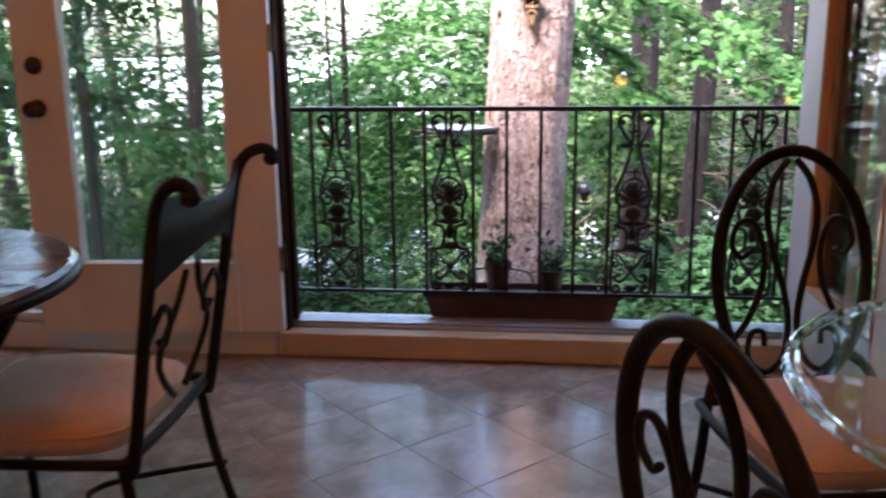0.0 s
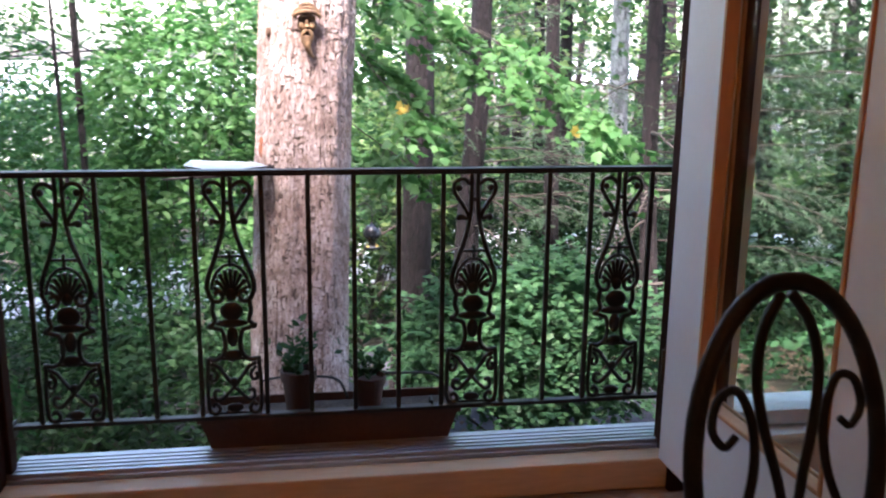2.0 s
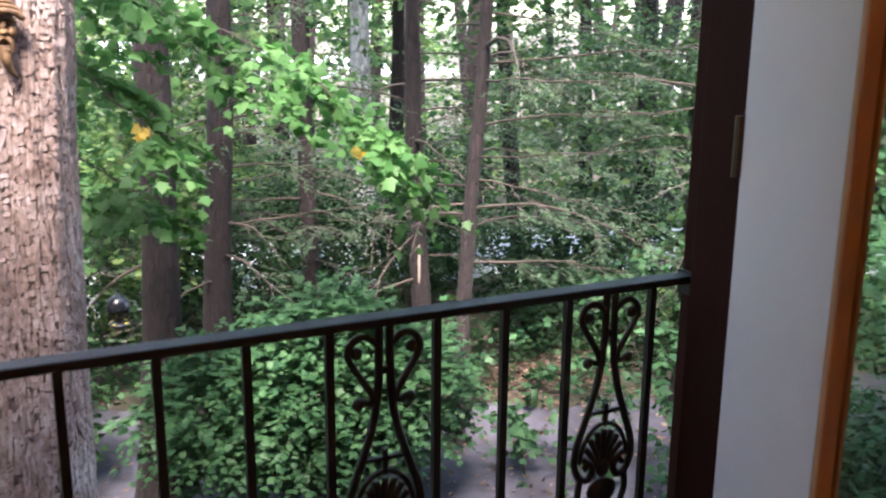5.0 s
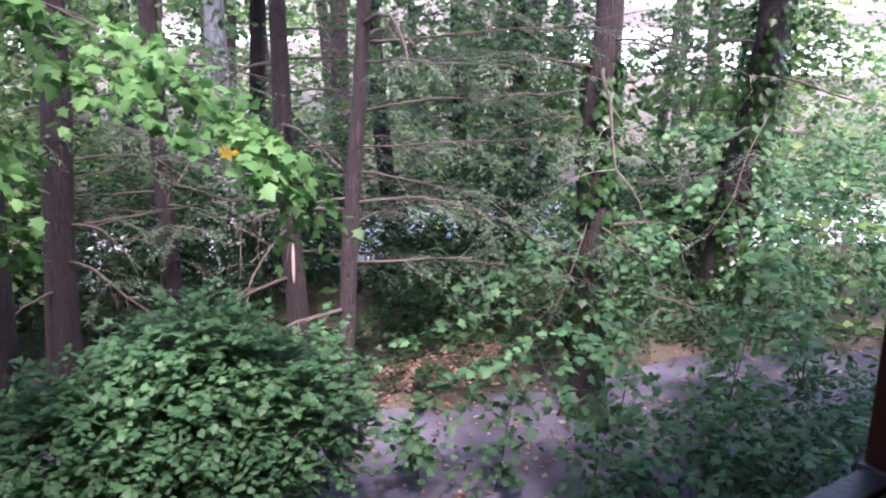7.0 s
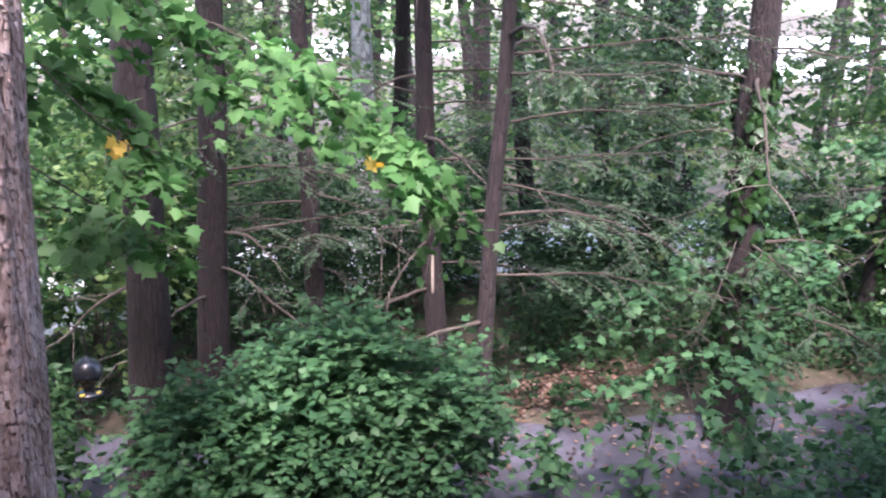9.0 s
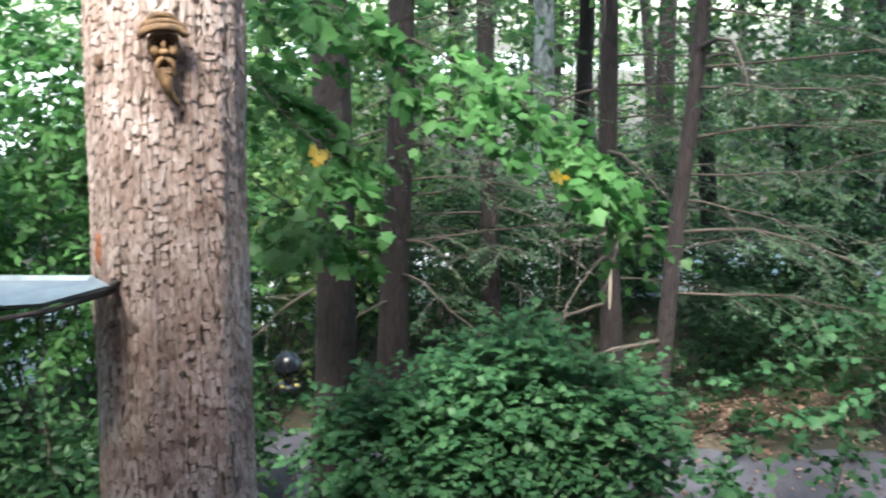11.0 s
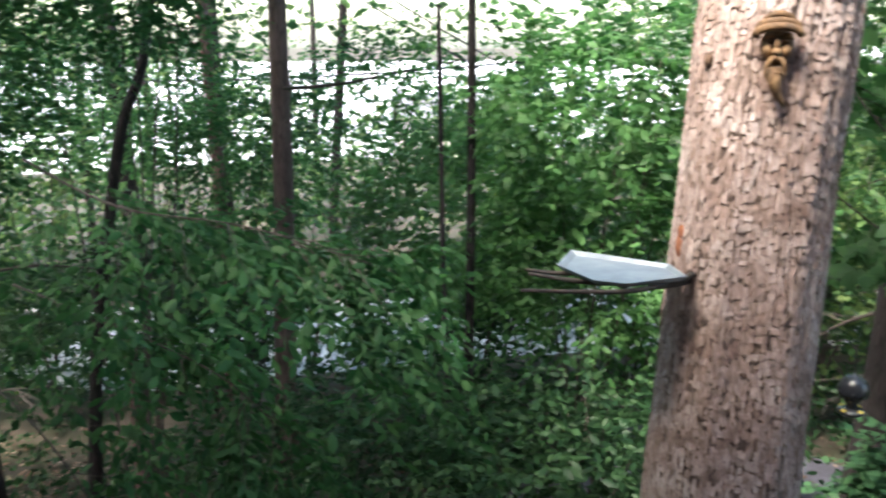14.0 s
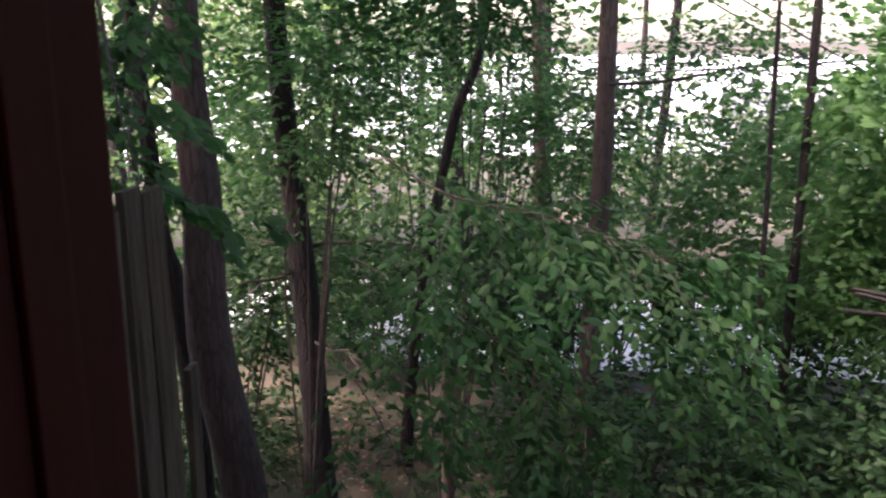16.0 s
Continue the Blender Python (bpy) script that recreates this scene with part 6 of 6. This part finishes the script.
for side in (-1, 1):
    tube(mask, smooth_line([(side * 0.010, -0.028, 0.062), (side * 0.032, -0.030, 0.068), (side * 0.054, -0.014, 0.054)], 4), 0.0085, 8)
    ball(mask, (side * 0.030, -0.014, 0.046), (0.014, 0.010, 0.006), segments=10)
    ball(mask, (side * 0.034, -0.010, 0.014), (0.022, 0.020, 0.026), segments=12)
    tube(mask, smooth_line([(0, -0.026, -0.012), (side * 0.024, -0.026, -0.030), (side * 0.034, -0.018, -0.070), (side * 0.022, -0.018, -0.095)], 5), 0.013, 8, taper=0.008)
tube(mask, smooth_line([(-0.004, -0.012, -0.060), (0.000, -0.026, -0.105), (0.014, -0.018, -0.150), (0.042, -0.004, -0.192)], 6), 0.038, 10, taper=0.006)
tube(mask, [(-0.022, -0.040, -0.072), (0.0, -0.046, -0.066), (0.022, -0.040, -0.072)], 0.006, 8)
bmesh.ops.transform(mask, matrix=Matrix.Translation((-0.088, 2.768, 1.335)) @ Matrix.Diagonal((0.84, 0.95, 0.86, 1)), verts=mask.verts)
tagged(finish("bark_mask", mask, MASK_CLAY, smooth=True), "brown clay ornament hung on the tree bark", "ornament")

tray = thing("feeding_tray", (-0.52, 2.80, 0.565), "shallow grey metal feeding tray on forked branches beside the trunk", "bird feeder")
TRAY_EDGE = [(-0.25, 0.20), (0.127, 0.08), (0.20, -0.08), (0.01, -0.24), (-0.10, -0.23), (-0.26, -0.05)]
bm = bmesh.new()
low = [bm.verts.new((x * 0.92, -0.05 + (y + 0.05) * 0.9, 0.004)) for x, y in TRAY_EDGE]
high = [bm.verts.new((x, y, 0.022)) for x, y in TRAY_EDGE]
inner = [bm.verts.new((x * 0.97, -0.05 + (y + 0.05) * 0.97, 0.021)) for x, y in TRAY_EDGE]
base = [bm.verts.new((x * 0.90, -0.05 + (y + 0.05) * 0.88, 0.008)) for x, y in TRAY_EDGE]
for a, b in ((low, high), (high, inner), (inner, base)):
    for k in range(6):
        bm.faces.new((a[k], a[(k + 1) % 6], b[(k + 1) % 6], b[k]))
bm.faces.new(low[::-1])
bm.faces.new(base)
part("pan", bm, ZINC, tray, "dull zinc pan with a turned-up rim")
for line in ([(0.28, 0.16, 0.02), (0.19, -0.02, 0.0), (0.04, -0.20, -0.010), (-0.12, -0.26, -0.012), (-0.34, -0.28, -0.02)], [(0.24, 0.16, 0.0), (0.0, 0.06, -0.008), (-0.22, -0.06, -0.006), (-0.36, -0.12, 0.012)],
             [(0.02, -0.12, -0.008), (-0.16, -0.14, -0.010), (-0.33, -0.20, 0.020)], [(0.26, 0.14, -0.03), (0.15, -0.06, -0.02), (0.05, -0.16, -0.014)]):
    part("support_branch", tube(bmesh.new(), smooth_line(line, 4), 0.013, 7, taper=0.006), TWIG, tray, smooth=True)

feeder = thing("hummingbird_feeder", (0.280, 3.02, 0.045), "black hanging feeder with a domed top and yellow ports", "bird feeder")
part("dome", lathe(bmesh.new(), [(0.050, 0.060), (0.056, 0.080), (0.052, 0.102), (0.040, 0.124), (0.020, 0.138), (0.006, 0.142), (0.004, 0.150), (0.001, 0.150)], 24), FEEDER_PLASTIC, feeder, smooth=True)
part("bottle", lathe(bmesh.new(), [(0.020, 0.012), (0.022, 0.030), (0.036, 0.050), (0.046, 0.062), (0.001, 0.064)], 20), FEEDER_PLASTIC, feeder, smooth=True)
part("base", lathe(bmesh.new(), [(0.001, -0.018), (0.030, -0.016), (0.048, -0.004), (0.050, 0.004), (0.030, 0.012), (0.001, 0.013)], 24), FEEDER_PLASTIC, feeder, smooth=True)
for k in range(4):
    a = radians(45 + 90 * k)
    part("port", ball(bmesh.new(), (0.040 * math.cos(a), 0.040 * math.sin(a), 0.008), (0.011, 0.011, 0.006), segments=8), FEEDER_YELLOW, feeder, "yellow feeding port", True)
part("wire", tube(bmesh.new(), smooth_line([(0, 0, 0.148), (0.0, 0.0, 0.205), (-0.004, 0, 0.235), (-0.05, 0, 0.270), (-0.145, 0.01, 0.210)], 6), 0.0035, 6), IRON, feeder, "bent iron hook driven into the trunk", True)

# knots and a pale scar
knot = bmesh.new()
ball(knot, (-0.298, 2.862, 1.31), (0.018, 0.02, 0.026), segments=10)
tagged(finish("branch_stub", knot, MASK_DARK, smooth=True), "small dark stub of a lost branch on the trunk", "branch stub")

mark = bmesh.new()
for dx, dz, w, h in ((0, 0, 0.020, 0.034), (0.006, -0.034, 0.014, 0.022), (-0.006, 0.030, 0.012, 0.018)):
    ball(mark, (-0.195 + dx, 2.772, -0.095 + dz), (w, 0.012, h), segments=12)
tagged(finish("paint_mark", mark, BLUE_MARK, smooth=True), "small dark blue mark on the flaky tree bark", "mark")
scar = bmesh.new()
for dx, dz, w, h in ((0, 0, 0.030, 0.055), (0.010, -0.05, 0.022, 0.035), (-0.004, 0.05, 0.020, 0.030)):
    ball(scar, (-0.36 + dx + 0.012, 2.915 + 0.3 * dx, 0.652 + dz), (w, 0.026, h), segments=12)
tagged(finish("bark_scar", scar, RUST_BARK, smooth=True), "rusty brown scar on the bark above the tray", "bark scar")

# weathered boards beside the house
screen = thing("board_screen", (-2.12, 0.95, GROUND), "screen of weathered grey boards standing beside the house", "fence")
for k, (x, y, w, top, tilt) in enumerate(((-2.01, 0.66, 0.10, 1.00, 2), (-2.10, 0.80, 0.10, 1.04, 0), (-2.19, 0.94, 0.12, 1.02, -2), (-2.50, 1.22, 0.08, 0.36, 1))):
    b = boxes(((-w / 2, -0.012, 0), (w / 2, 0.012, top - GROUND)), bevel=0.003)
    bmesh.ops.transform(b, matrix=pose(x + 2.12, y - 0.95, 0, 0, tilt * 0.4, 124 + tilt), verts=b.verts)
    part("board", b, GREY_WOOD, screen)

# overhead cables
for name, a, b, sag in (("overhead_cable", (-9.0, 9.5, 5.2), (2.6, 9.0, -1.2), 0.55), ("overhead_cable", (-9.0, 9.7, 5.0), (2.6, 9.2, -1.05), 0.75), ("overhead_cable", (-12.0, 9.0, 1.05), (-1.5, 9.6, 1.25), 0.25)):
    line = [Vector(a).lerp(Vector(b), k / 24) - Vector((0, 0, sag * 4 * (k / 24) * (1 - k / 24))) for k in range(25)]
    tagged(finish(name, tube(bmesh.new(), line, 0.011, 6), CABLE, smooth=True), "thin black overhead cable strung between the trees", "cable", "overhead cables")
rr = np.random.default_rng(77)
limb = bmesh.new()
tube(limb, smooth_line([(-3.90, 6.60, 0.98), (-3.4, 6.7, 1.02), (-2.9, 6.85, 1.12), (-2.4, 7.0, 1.22)], 6), 0.018, 6, taper=0.006)
tagged(finish("dead_limb", limb, TWIG, smooth=True), "bare dark limb reaching out from a trunk", "branch")

# a far house seen through the leaves
house = thing("far_house", (-15.5, 47.5, ground_height(-15.5, 47.5)), "far pale house with a grey shingle roof behind the trees", "house", turn=18)
part("wall", boxes(((-2.4, -2.0, -0.5), (2.4, 2.0, 2.3)), bevel=0.02), HOUSE_WALL, house)
bm = bmesh.new()
pts = [bm.verts.new(q) for q in ((-2.8, -2.4, 2.2), (2.8, -2.4, 2.2), (2.8, 2.4, 2.2), (-2.8, 2.4, 2.2), (-2.8, 0, 3.3), (2.8, 0, 3.3))]
for q in ((0, 1, 5, 4), (2, 3, 4, 5), (0, 4, 3), (1, 2, 5), (3, 2, 1, 0)):
    bm.faces.new([pts[k] for k in q])
part("roof", bm, ROOF_SHINGLE, house, "grey shingle gable roof")
for x in (-1.3, 1.3):
    w = part("window", boxes(((x - 0.45, -2.06, 0.8), (x + 0.45, -1.99, 1.9)), bevel=0.02), WHITE_PAINT, house)
    part("pane", boxes(((x - 0.38, -2.08, 0.87), (x + 0.38, -2.055, 1.83)), bevel=0), CAR_GLASS, w)

# a fallen log beyond the driveway
log = bmesh.new()
tube(log, wander(rr, (9.3, 8.9, ground_height(9.3, 8.9) + 0.10), (0.62, -0.78, 0.02), 2.4, 8, 0.03), 0.13, 10, taper=0.10, wobble=0.2)
tagged(finish("fallen_log", log, LOG_BARK, smooth=True), "pale fallen log lying beyond the driveway", "log")

# ---- floor tiles ----
def clip(poly, axis, limit, keep_below):
    out = []
    for a, b in zip(poly, poly[1:] + poly[:1]):
        ia, ib = (a[axis] <= limit) == keep_below, (b[axis] <= limit) == keep_below
        if ia:
            out.append(a)
        if ia != ib:
            t = (limit - a[axis]) / (b[axis] - a[axis])
            out.append((a[0] + (b[0] - a[0]) * t, a[1] + (b[1] - a[1]) * t))
    return out


def tile_mesh(poly):
    bm = bmesh.new()
    cx, cy = sum(p[0] for p in poly) / len(poly), sum(p[1] for p in poly) / len(poly)
    rings = [[bm.verts.new((cx + (x - cx) * s, cy + (y - cy) * s, z)) for x, y in poly] for s, z in ((1, -0.004), (1, -0.001), (0.992, 0.0))]
    for a, b in zip(rings, rings[1:]):
        for k in range(len(poly)):
            bm.faces.new((a[k], a[(k + 1) % len(poly)], b[(k + 1) % len(poly)], b[k]))
    bm.faces.new(rings[-1])
    data = bpy.data.meshes.new("tile")
    bm.to_mesh(data)
    bm.free()
    data.materials.append(TILE)
    return data


SIDE, JOINT = 0.305, 0.0018
half = (SIDE - JOINT) / 2 * math.sqrt(2)
whole = tile_mesh([(half, 0), (0, half), (-half, 0), (0, -half)])
step = SIDE / math.sqrt(2)
edge_tiles = []
for j in range(-40, 40):
    for i in range(-20, 20):
        x, y = (2 * i + j % 2) * step + 0.07, j * step - 1.93
        if not (LEFT - 0.3 < x < RIGHT + 0.3 and BACK - 0.3 < y < 0.1):
            continue
        poly = [(x + half, y), (x, y + half), (x - half, y), (x, y - half)]
        cut = poly
        for axis, limit, below in ((1, IN - 0.034, True), (1, BACK + 0.004, False), (0, LEFT + 0.004, False), (0, RIGHT - 0.004, True)):
            cut = clip(cut, axis, limit, below) if len(cut) > 2 else []
        if len(cut) < 3:
            continue
        if not (-2.3 < x < 2.1 and -4.0 < y < 0.1):
            edge_tiles.append(cut)
            continue
        ob = new("tile", whole if len(cut) == 4 and cut == poly else tile_mesh([(px - x, py - y) for px, py in cut]))
        ob.parent = floor
        ob.location = (x, y, FLOOR)
bm = bmesh.new()
for poly in edge_tiles:
    rings = [[bm.verts.new((x, y, FLOOR + z)) for x, y in poly] for z in (-0.004, 0.0)]
    for k in range(len(poly)):
        bm.faces.new((rings[0][k], rings[0][(k + 1) % len(poly)], rings[1][(k + 1) % len(poly)], rings[1][k]))
    bm.faces.new(rings[1])
part("outer_tiles", bm, TILE, floor)["kind"] = "stuff"
